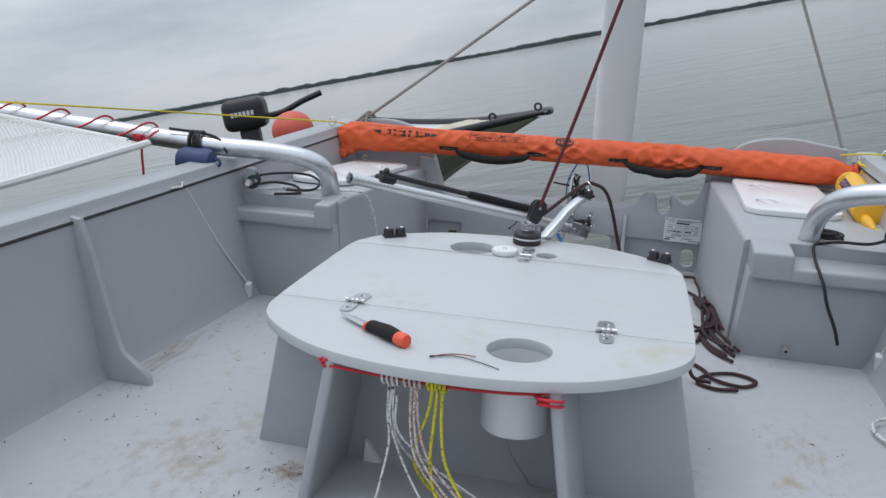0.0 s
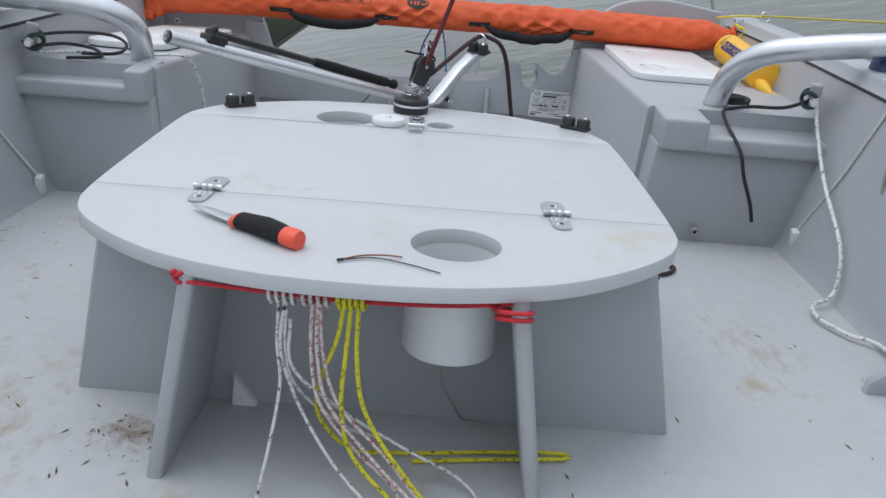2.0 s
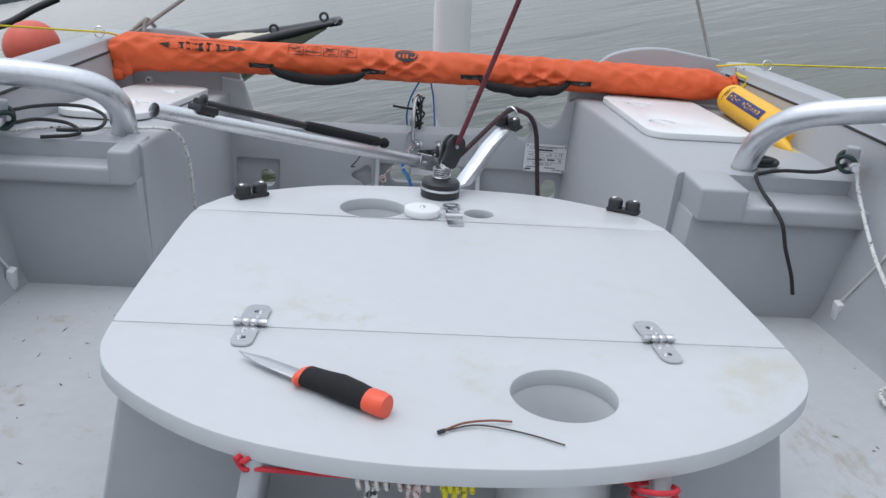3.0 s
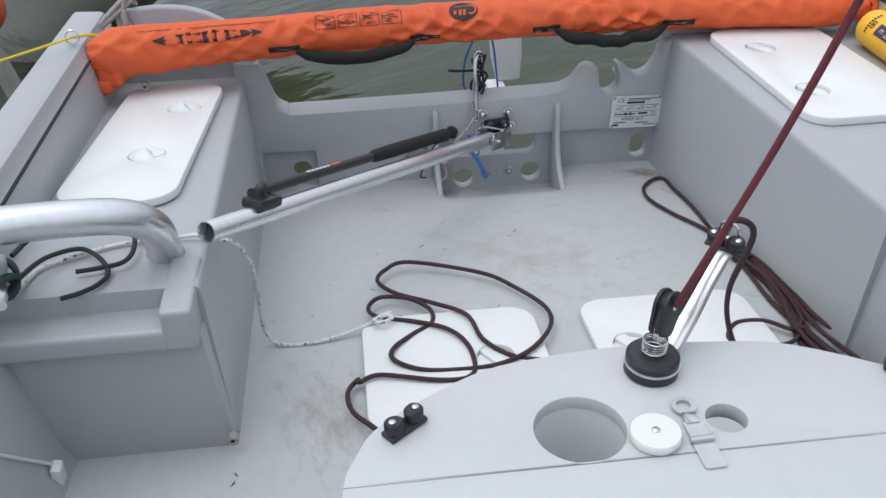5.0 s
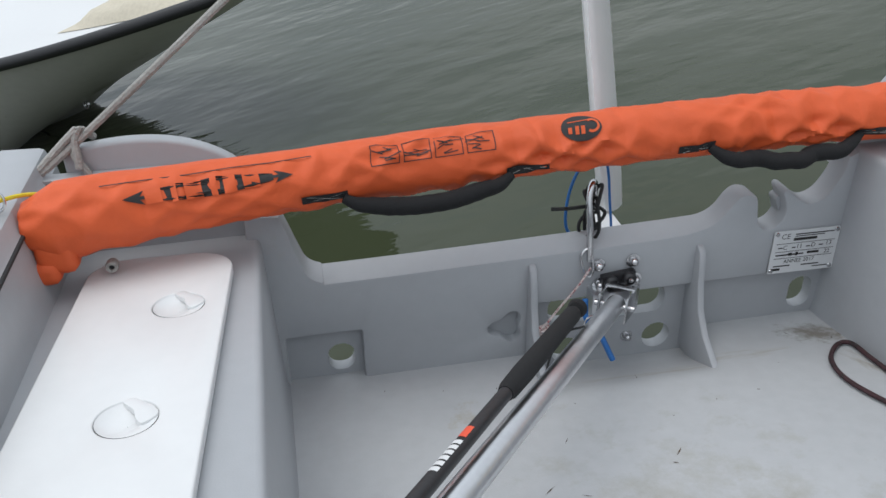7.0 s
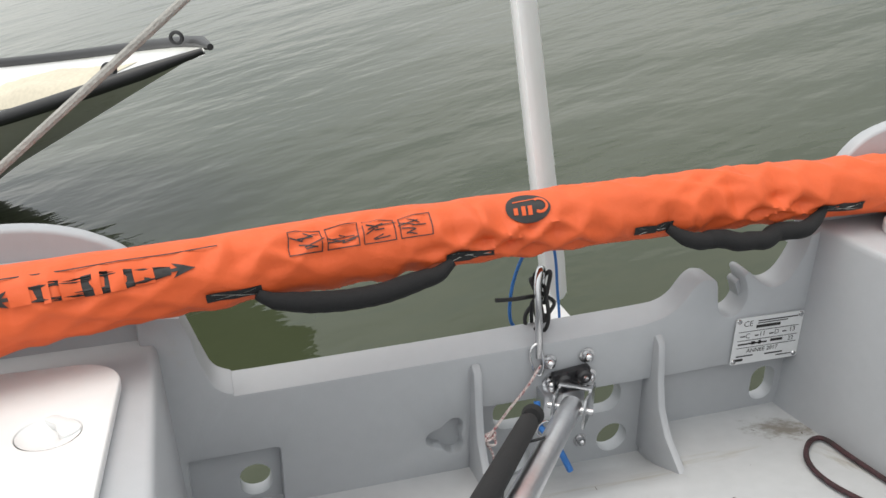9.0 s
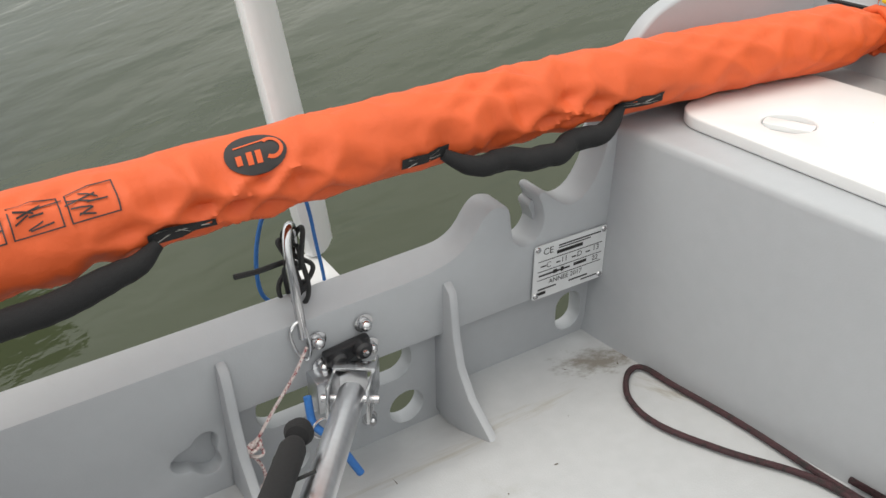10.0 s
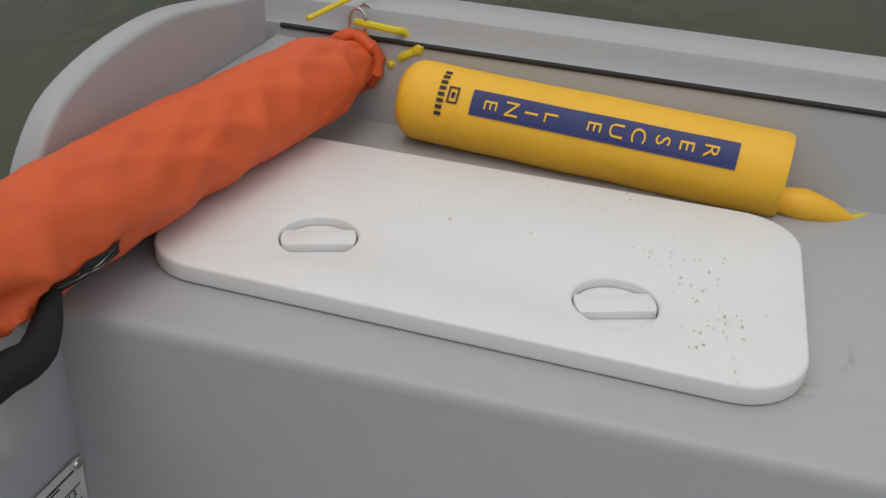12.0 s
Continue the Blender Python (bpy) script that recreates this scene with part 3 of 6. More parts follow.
def clipped(poly, keep_above, level):
    """The part of an outline on one side of a line y = level."""
    out = []
    for (x0, y0), (x1, y1) in zip(poly, poly[1:] + poly[:1]):
        in0, in1 = (y0 > level) == keep_above, (y1 > level) == keep_above
        if in0:
            out.append((x0, y0))
        if in0 != in1:
            t = (level - y0) / (y1 - y0)
            out.append((x0 + t * (x1 - x0), level))
    return out


SEAM_A, SEAM_B = 0.006, 0.420
front = clipped(ring, False, SEAM_A - 0.0006)
middle = clipped(clipped(ring, True, SEAM_A + 0.0006), False, SEAM_B - 0.0003)
back = clipped(ring, True, SEAM_B + 0.0003)
part("leaf", plate(front, -0.019, 0.0, [circle(0.104, -0.122, 0.0525, 40)], 0.0022), TABLE, table)
part("leaf", plate(middle, -0.019, 0.0, (), 0.0018), TABLE, table)
part("leaf", plate(back, -0.019, 0.0, [circle(-0.106, 0.474, 0.0525, 40), circle(0.063, 0.468, 0.0235, 24)], 0.0018), TABLE, table)
part("underframe", plate([(x * 0.90, y * 0.90 + 0.012) for x, y in ring], -0.026, -0.0195, [circle(0.104, -0.122, 0.058, 40), circle(-0.106, 0.474, 0.058, 40), circle(0.063, 0.468, 0.027, 24)], 0.003), TABLE, table)

for name, (cx, cy), z1, mat_, lab in (("cup_sleeve", (0.104, -0.122), -0.130, PVC, "white plastic pipe under the cup hole"), ("cup_sleeve", (-0.106, 0.474), -0.14, PVC, "white plastic pipe under the cup hole")):
    bm = lathe([(0.0540, -0.006), (0.0535, z1 + 0.004), (0.0005, z1 + 0.004), (0.0005, z1), (0.0555, z1), (0.0565, z1 + 0.002), (0.0565, -0.006)], 40, False)
    part(name, moved(bm, Matrix.Translation((cx, cy, 0))), mat_, table, lab)


def fin(profile, thick, axis_at, along):
    """A moulded panel leg; profile in its plane, thickness across it."""
    bm = plate(profile, axis_at - thick / 2, axis_at + thick / 2, (), min(0.009, thick * 0.42), 3)
    return moved(bm, SIDEWAYS if along else STAND)


# transverse bulkhead with raked ends, two fore and aft fins each side of the footwell
part("bulkhead", fin([(-0.345, -0.02), (0.355, -0.02), (0.415, -0.31), (-0.395, -0.285)], 0.024, -0.035, False), GELCOAT, table)
for x, foot in ((-0.175, -0.225), (0.173, 0.215)):
    bm = fin([(-0.228, -0.018), (0.46, -0.018), (0.46, -0.34), (-0.238, -0.285)], 0.020, 0.0, True)
    for v in bm.verts:
        v.co.x += x + (foot - x) * (-v.co.z) / 0.285
    part("leg", bm, GELCOAT, table, "moulded panel leg with rounded front edge")
for x in (-0.29, 0.30):
    part("gusset", fin([(-0.02, -0.03), (-0.11, -0.03), (-0.09, -0.045), (-0.02, -0.075)], 0.014, x, True), GELCOAT, table)
part("wedge", moved(plate([(0, 0), (0.04, 0), (0.004, 0.05)], -0.01, 0.01, (), 0.004), Matrix.Translation((-0.18, -0.05, -0.285)) @ STAND), WHITE, table, "small white plastic wedge")


def hinge(x, turn):
    h = part("hinge", joined(plate(round_rect(-0.020, 0.020, 0.004, 0.052, 0.014, 5), 0.0, 0.002, [circle(0, 0.033, 0.004, 12)]),
                             plate(round_rect(-0.016, 0.016, -0.052, -0.004, 0.012, 5), 0.0, 0.002, [circle(0, -0.034, 0.004, 12)])), STEEL, table, "polished steel strap hinge")
    h.matrix_basis = pose(x, SEAM_A, 0.001, 0, 0, turn) @ Matrix.Diagonal((0.72, 1.02, 0.9, 1))
    part("knuckle", moved(lathe([(0.0005, -0.025), (0.0048, -0.025), (0.0048, -0.013), (0.004, -0.012), (0.0048, -0.011), (0.0048, -0.001), (0.004, 0), (0.0048, 0.001), (0.0048, 0.011), (0.004, 0.012),
                                 (0.0048, 0.013), (0.0048, 0.025), (0.0005, 0.025)], 12), pose(0, 0, 0.0045, 0, 90, 0)), STEEL, h)
    for cy in (0.018, 0.033, -0.017, -0.034):
        part("screw", lathe([(0.0036, 0.002), (0.003, 0.0032), (0.0005, 0.0036)], 10), ALUMINIUM, h).location = (0.006 * (1 if cy > 0 else -1), cy, 0)


hinge(-0.221, -3)
hinge(0.231, 5)


def cam_cleat(at, name="cam_cleat", parent=None):
    c = part(name, box(-0.034, 0.034, -0.013, 0.013, 0.0, 0.008, 0.003), BLACK, parent, "black cam cleat with two toothed jaws")
    c.matrix_basis = at
    for s in (-1, 1):
        bm = lathe([(0.0135, 0.0), (0.0135, 0.016), (0.011, 0.019), (0.0005, 0.0195)], 20)
        for v in bm.verts:
            if v.co.x * s < 0:
                v.co.x *= 1.25
            v.co.y *= 1.05 if v.co.y > 0 else 0.9
        part("jaw", moved(bm, Matrix.Translation((s * 0.020, 0, 0.007))), BLACK, c)
        part("screw", moved(lathe([(0.0055, 0.0), (0.0055, 0.002), (0.0035, 0.0035), (0.0005, 0.004)], 14), Matrix.Translation((s * 0.022, 0, 0.0262))), STEEL, c)
    return c


cam_cleat(pose(-0.303, 0.500, 0.0005, 0, 0, 38) @ Matrix.Scale(0.8, 4), parent=table)
cam_cleat(pose(0.308, 0.515, 0.0005, 0, 0, -30) @ Matrix.Scale(0.8, 4), parent=table)
part("disc", moved(lathe([(0.0275, 0.0005), (0.029, 0.003), (0.029, 0.010), (0.0275, 0.012), (0.0005, 0.0125)], 36), Matrix.Translation((-0.028, 0.447, 0))), WHITE, table, "white round plastic disc")
part("screw", moved(lathe([(0.0048, 0.012), (0.0048, 0.0135), (0.0035, 0.0145), (0.0005, 0.0150)], 14), Matrix.Translation((-0.028, 0.447, 0))), STEEL, table)
latch = part("toggle_latch", joined(plate(round_rect(-0.011, 0.011, -0.045, -0.010, 0.003, 3), 0.0005, 0.0025), plate(round_rect(-0.010, 0.010, -0.008, 0.018, 0.003, 3), 0.0005, 0.004),
                                    plate(circle(0, 0.040, 0.013, 20), 0.003, 0.005, [circle(0, 0.041, 0.0075, 16)]), box(-0.007, 0.007, 0.014, 0.030, 0.003, 0.0055, 0.001),
                                    moved(lathe([(0.0005, -0.012), (0.0035, -0.012), (0.0035, 0.012), (0.0005, 0.012)], 12), pose(0, -0.008, 0.004, 0, 90, 0))), STEEL, table, "polished steel toggle latch")
latch.matrix_basis = pose(0.021, 0.444, 0, 0, 0, 2) @ Matrix.Scale(1.12, 4)

# ---- mainsheet swivel on the table ----
SW = TABLE_POSE @ Vector((0.003, 0.560, 0.0))
swivel = thing("mainsheet_swivel", "mainsheet swivel base with black drum and aluminium cleat arm", "swivel", Matrix.Translation(SW) @ pose(0, 0, 0, -0.4, 1.0, 0))
part("drum", lathe([(0.029, 0.0), (0.033, 0.002), (0.033, 0.013), (0.032, 0.0135)], 36), BLACK, swivel)
part("rim", lathe([(0.0333, 0.0135), (0.034, 0.015), (0.0333, 0.0175)], 36), ALUMINIUM, swivel)
part("cap", lathe([(0.0325, 0.0177), (0.0325, 0.025), (0.029, 0.029), (0.014, 0.031), (0.0005, 0.032)], 36), BLACK, swivel)
spring = [(0.0145 * math.cos(a), 0.0145 * math.sin(a), 0.032 + 0.0036 * a / 6.283) for a in np.linspace(0, 6.283 * 5, 70)]
part("spring", tube(spring, 0.0011, 6), STEEL, swivel, "steel coil spring")
arm_dir = Vector((0.112 - SW.x, 0.667 - SW.y, 0)).normalized()
ARM = math.degrees(math.atan2(arm_dir.y, arm_dir.x))
arm_prof = [(0.022, 0.004), (0.045, 0.006), (0.075, 0.035), (0.105, 0.066), (0.135, 0.088), (0.175, 0.098), (0.176, 0.091), (0.142, 0.078), (0.112, 0.052), (0.085, 0.020), (0.06, 0.001), (0.03, -0.001)]
bm = plate(arm_prof, -0.013, 0.013, (), 0.003)
part("arm", moved(bm, pose(0, 0, 0.012, 90, 0, ARM)), ALUMINIUM, swivel, "cast aluminium arm")
cc = cam_cleat(pose(arm_dir.x * 0.158, arm_dir.y * 0.158, 0.104, 0, 0, ARM - 90) @ pose(0, 0, 0, 18, 0, 0) @ Matrix.Scale(0.74, 4), parent=swivel)
part("fairlead", tube(smooth_line([(-0.018, 0.012, 0.026), (-0.014, 0.014, 0.040), (0, 0.015, 0.046), (0.014, 0.014, 0.040), (0.018, 0.012, 0.026)], 5), 0.0028, 8), STEEL, cc)
# the block that carries the sheet
blk = thing("mainsheet_block", "black ratchet block standing on its spring", "block", Matrix.Translation(SW + Vector((0.006, 0.006, 0.046))) @ pose(0, 0, 0, -10, 28, 30) @ Matrix.Scale(0.86, 4))
part("shackle", tube(smooth_line([(-0.010, 0, 0.0), (-0.012, 0, 0.014), (0, 0, 0.022), (0.012, 0, 0.014), (0.010, 0, 0.0)], 5), 0.0028, 8), STEEL, blk)
for s in (-1, 1):
    part("cheek", moved(plate([(p.x, p.y) for p in smooth_line([(-0.013, 0.002, 0), (0.013, 0.002, 0), (0.019, 0.026, 0), (0.022, 0.046, 0), (0.015, 0.062, 0), (0.0, 0.067, 0), (-0.015, 0.062, 0), (-0.022, 0.046, 0), (-0.019, 0.026, 0)], 5, True)],
                              s * 0.0078 - 0.0034, s * 0.0078 + 0.0034, (), 0.0028), Matrix.Translation((0, 0, 0.004)) @ STAND), BLACK, blk)
part("swivel_post", lathe([(0.008, -0.004), (0.010, 0.002), (0.010, 0.010), (0.006, 0.014)], 18), STEEL, blk, "steel swivel post")
part("web", box(-0.015, 0.015, -0.006, 0.006, 0.006, 0.044, 0.003), BLACK, blk)
part("sheave", moved(lathe([(0.0185, -0.0042), (0.016, -0.002), (0.016, 0.002), (0.0185, 0.0042)], 24), pose(0, 0, 0.048, 90, 0, 0)), BLACK, blk)
part("axle", moved(lathe([(0.0045, -0.0118), (0.0045, 0.0118)], 14), pose(0, 0, 0.048, 90, 0, 0)), STEEL, blk)


# ---- ropes ----
def rope(name, label, pts, r, mat_, per=8, seg=8, category="rope", group=""):
    bm = tube(smooth_line(pts, per), r, seg)
    return tagged(part(name, bm, mat_), label, category, group)


def on_floor(pts, r, lift=0.0):
    return [(min(x, 0.495 - 0.0688 * (y - 0.78)) if y > 0.9 else x, y, floor_z(y) + r + lift) for x, y in pts]  # clear of the locker face


B = SW + Vector((0.024, 0.010, 0.088))
TIP = SW + arm_dir * 0.158 + Vector((0, 0, 0.122))
rope("mainsheet", "dark maroon mainsheet led up from the block", [B, B + Vector((0.083, -0.024, 0.26)), (0.239, 0.530, 1.22), (0.487, 0.458, 2.0), (0.90, 0.338, 3.3)], 0.0042, SHEET_ROPE)
tail = on_floor([(0.41, 0.85), (0.43, 0.93), (0.446, 1.0), (0.441, 1.083), (0.445, 1.2), (0.442, 1.268), (0.434, 1.380), (0.387, 1.480), (0.358, 1.567), (0.367, 1.632), (0.405, 1.676), (0.462, 1.676), (0.487, 1.617), (0.465, 1.503), (0.445, 1.376), (0.45, 1.27), (0.46, 1.15), (0.46, 1.05), (0.43, 0.93), (0.45, 0.80), (0.50, 0.72)], 0.005, 0.002)
rope("mainsheet_tail", "dark maroon rope led over the cleat and coiled on the floor", [B + Vector((0.008, 0.012, -0.02)), TIP + Vector((-0.012, -0.012, 0.004)), TIP + Vector((0.02, 0.02, 0.006)), TIP + Vector((0.055, 0.035, -0.03)),
     (0.20, 0.80, 0.33), (0.235, 0.84, 0.22), (0.29, 0.86, 0.12), (0.35, 0.86, 0.106)] + tail, 0.0044, MAROON_ROPE)
rope("rope_loop", "dark maroon rope bight lying against the seat locker", on_floor([(0.446, 0.96), (0.450, 1.068), (0.484, 1.203), (0.479, 1.308), (0.513, 1.353), (0.527, 1.325), (0.505, 1.216), (0.474, 1.086), (0.462, 1.0), (0.430, 0.965), (0.391, 1.000), (0.339, 1.002), (0.307, 0.968), (0.308, 0.938), (0.345, 0.919), (0.401, 0.923), (0.44, 0.95)], 0.005, 0.011), 0.0044, MAROON_ROPE)
rope("rope_bend", "dark maroon rope crossing the floor hatch in two bends", on_floor([(-0.034, 0.80), (-0.025, 0.817), (-0.022, 0.856), (0.017, 0.885), (0.062, 0.883), (0.111, 0.855), (0.137, 0.815), (0.168, 0.843), (0.206, 0.875), (0.248, 0.888), (0.282, 0.874), (0.311, 0.846), (0.35, 0.80)], 0.005, 0.016), 0.0044, MAROON_ROPE)
bundle = thing("rope_coil", "thick bundle of dark maroon rope along the seat locker", "rope")
brnd = random.Random(21)
for i in range(9):
    jx, jz = brnd.uniform(-0.014, 0.014), brnd.uniform(0.0, 0.022)
    k = brnd.uniform(-0.04, 0.04)
    pts = [(0.432 + jx * 0.4, 1.315, 0.0), (0.452 + jx, 1.24, 0.0), (0.468 + jx, 1.15, 0.0), (0.468 + jx * 1.3, 1.06 + k, 0.0), (0.455 + 2.2 * jx, 0.96 + k, 0.0), (0.47 + 3 * jx, 0.86 + k, 0.0), (0.50 + 2 * jx, 0.78 + k, 0.0)]
    part("strand", tube(smooth_line([(x, y, floor_z(y) + 0.006 + jz) for x, y, _ in pts], 6), 0.0044, 8), MAROON_ROPE, bundle)
part("wrap", tube(smooth_line([(0.428, 1.335, floor_z(1.335) + 0.012), (0.440, 1.29, floor_z(1.29) + 0.014), (0.455, 1.22, floor_z(1.22) + 0.015)], 6), [0.009] * 5 + [0.016] * 8, 10), MAROON_ROPE, bundle, "turns wound tight round the bundle")
rope("rope_loop", "dark maroon rope loop lying on the floor", on_floor([(0.38, 0.70), (0.425, 0.64), (0.45, 0.58), (0.51, 0.555), (0.545, 0.60), (0.50, 0.635), (0.44, 0.61), (0.41, 0.55), (0.45, 0.52), (0.50, 0.53)], 0.005, 0.001), 0.0044, MAROON_ROPE)
rope("rope_loop", "dark maroon rope hanging down beside the table", [(0.352, 0.60, 0.30), (0.36, 0.585, 0.25), (0.375, 0.57, 0.20), (0.385, 0.565, 0.16), (0.40, 0.55, 0.126), (0.44, 0.54, 0.122)], 0.0044, MAROON_ROPE)
snake = [(-0.329, 0.763), (-0.35, 0.792), (-0.383, 0.84), (-0.390, 0.898), (-0.372, 0.932), (-0.369, 0.919), (-0.333, 0.931), (-0.238, 0.906), (-0.185, 0.910), (-0.166, 0.940), (-0.171, 1.005), (-0.201, 1.055), (-0.256, 1.093), (-0.324, 1.125), (-0.344, 1.158), (-0.320, 1.188), (-0.265, 1.174), (-0.226, 1.135), (-0.227, 1.091), (-0.266, 1.055), (-0.305, 1.008), (-0.306, 0.972), (-0.261, 0.943),
         (-0.194, 0.936), (-0.122, 0.938), (-0.059, 0.969), (-0.010, 1.036), (-0.002, 1.108), (-0.046, 1.195), (-0.108, 1.259), (-0.250, 1.320), (-0.302, 1.297), (-0.320, 1.260), (-0.286, 1.208), (-0.220, 1.156), (-0.159, 1.098), (-0.140, 1.015), (-0.095, 0.961), (-0.033, 0.933), (0.006, 0.880), (0.023, 0.800), (0.02, 0.76)]
rope("mainsheet_end", "dark maroon rope lying in loose bends across the floor hatch", [(x, y, floor_z(y) + 0.019 + 0.004 * math.sin(i * 1.3)) for i, (x, y) in enumerate(snake)], 0.0044, MAROON_ROPE, 6)

# ---- red lashing and rope hanks under the table front ----
ra, rb_ = Vector((-0.197, -0.226, 0.398)), Vector((0.152, -0.224, 0.402))
lash = thing("red_lashing", "thin red line tied between the table legs", "rope")
part("line", tube(smooth_line([ra, (-0.09, -0.225, 0.392), (0.0, -0.225, 0.390), (0.09, -0.225, 0.394), rb_], 6), 0.0026, 8), RED_ROPE, lash)
for c, rr in ((ra + Vector((-0.010, 0.004, 0.004)), 0.0045), (rb_ + Vector((-0.022, -0.002, 0.0)), 0.0045)):
    knot = [(c.x + rr * 1.3 * math.cos(2.1 * a), c.y + rr * math.sin(3.2 * a), c.z + rr * 1.2 * math.sin(1.3 * a)) for a in np.linspace(0, 7, 40)]
    part("knot", tube(knot, 0.0027, 8), RED_ROPE, lash)
loop = [(0.152 + 0.019 * math.cos(a), -0.232 + 0.016 * math.sin(a), 0.396 - 0.006 * math.sin(a)) for a in np.linspace(0, 2 * math.pi, 20)[:-1]]
part("loop", tube(loop, 0.0026, 8, closed=True), RED_ROPE, lash)
part("loop", tube([(x, y, z - 0.008) for x, y, z in loop], 0.0026, 8, closed=True), RED_ROPE, lash)


def hank(name, label, x, mat_, r, strands, turns=4):
    """A bundle tied on the red line in a cow hitch, with its strands hanging."""
    strands = [[s[0]] + [(x + (px - x) * (1.45 if px > x else 1.0), py + 0.042, pz) for px, py, pz in s[1:]] for s in strands]
    t = thing(name, label, "rope")
    z = 0.391
    coil = [(x - 0.016 + 0.032 * k / (turns * 12), -0.225 + 0.0085 * math.cos(k * math.pi / 6), z + 0.0085 * math.sin(k * math.pi / 6)) for k in range(turns * 12 + 1)]
    part("hitch", tube(coil, r, 7), mat_, t)
    for s in strands:
        part("strand", tube(smooth_line([(x + s[0][0], -0.220, z - 0.008)] + list(s[1:]), 8), r, 7), mat_, t)
    return t


F = 0.153
hank("rope_hank", "thin white flecked line hanging from the red lashing", -0.096, WHITE_ROPE, 0.0020, [
    [(-0.004, 0), (-0.102, -0.262, 0.33), (-0.098, -0.265, 0.28), (-0.104, -0.29, 0.22), (-0.115, -0.315, F), (-0.106, -0.365, F), (-0.104, -0.39, F)],
    [(0.002, 0), (-0.098, -0.264, 0.33), (-0.092, -0.264, 0.29), (-0.075, -0.27, 0.235), (-0.045, -0.29, 0.18), (0.0, -0.335, F), (0.045, -0.345, F), (0.066, -0.31, F), (0.05, -0.26, F + 0.01), (0.0, -0.255, 0.20), (-0.05, -0.262, 0.25), (-0.088, -0.262, 0.30), (-0.09, -0.262, 0.36)],
    [(0.004, 0), (-0.094, -0.26, 0.32), (-0.085, -0.255, 0.27), (-0.05, -0.22, 0.20), (-0.02, -0.19, 0.165)]])
hank("rope_hank", "thin pink flecked line hanging from the red lashing", -0.060, PINK_ROPE, 0.0022, [
    [(-0.004, 0), (-0.064, -0.264, 0.32), (-0.055, -0.268, 0.26), (-0.025, -0.275, 0.205), (0.005, -0.29, F + 0.02), (0.012, -0.31, F), (-0.01, -0.35, F), (-0.045, -0.365, F), (-0.062, -0.35, F), (-0.045, -0.335, F), (-0.01, -0.34, F)],
    [(0.002, 0), (-0.058, -0.265, 0.32), (-0.048, -0.27, 0.26), (-0.01, -0.285, 0.20), (0.025, -0.31, F + 0.01), (0.045, -0.34, F), (0.06, -0.36, F)],
    [(0.005, 0), (-0.054, -0.262, 0.32), (-0.04, -0.268, 0.26), (0.0, -0.285, 0.205), (0.04, -0.315, F), (0.075, -0.345, F), (0.10, -0.375, F)]])
hank("rope_hank", "yellow flecked line hanging from the red lashing onto the floor", -0.022, YELLOW_ROPE, 0.0027, [
    [(-0.008, 0), (-0.036, -0.262, 0.34), (-0.055, -0.255, 0.28), (-0.055, -0.25, 0.23), (-0.02, -0.235, 0.18), (0.02, -0.20, F), (0.09, -0.185, F), (0.155, -0.175, F), (0.16, -0.185, F), (0.10, -0.198, F), (0.03, -0.215, F)],
    [(0.0, 0), (-0.026, -0.265, 0.32), (-0.028, -0.27, 0.26), (-0.015, -0.28, 0.20), (0.03, -0.31, F), (0.08, -0.345, F), (0.13, -0.385, F), (0.18, -0.42, F), (0.23, -0.50, F)],
    [(0.008, 0), (-0.016, -0.266, 0.32), (-0.008, -0.275, 0.26), (0.02, -0.29, 0.20), (0.06, -0.315, F), (0.12, -0.35, F), (0.20, -0.39, F), (0.28, -0.43, F)]], 5)
rope("blue_rope_end", "short length of blue rope lying on the floor", [(-0.042, -0.326, F + 0.004), (0.009, -0.322, F + 0.004), (0.067, -0.328, F + 0.006), (0.118, -0.349, F + 0.018), (0.16, -0.40, F + 0.026), (0.18, -0.50, F + 0.026)], 0.0055, BLUE_CORD)
rope("grey_line", "thin grey cord hanging from the cup sleeve", [(0.075, -0.15, 0.292), (0.082, -0.12, 0.235), (0.10, -0.09, 0.185), (0.115, -0.07, 0.150), (0.135, -0.072, 0.147), (0.155, -0.075, 0.147)], 0.002, GREY_ROPE, category="cord")

# ---- knife and wire on the table ----
KN = TABLE_POSE @ pose(-0.153, -0.118, 0.0, 0, 0, -35.5)
knife = thing("knife", "sheath knife with black rubber grip and orange ends", "knife", KN)
part("blade", plate([(-0.082, 0.0), (-0.05, 0.0075), (-0.01, 0.0095), (0.0, 0.0095), (0.0, -0.008), (-0.045, -0.0075), (-0.07, -0.004)], 0.006, 0.0078, (), 0.0004), STEEL, knife)


def loft(sections, n=20):
    bm = bmesh.new()
    rings = [[bm.verts.new((x, w * math.cos(2 * math.pi * k / n), h + h * 0.98 * math.sin(2 * math.pi * k / n))) for k in range(n)] for x, w, h in sections]
    for a_, b_ in zip(rings, rings[1:]):
        for k in range(n):
            bm.faces.new((a_[k], a_[(k + 1) % n], b_[(k + 1) % n], b_[k]))
    bm.faces.new(rings[0])
    bm.faces.new(rings[-1])
    return bm


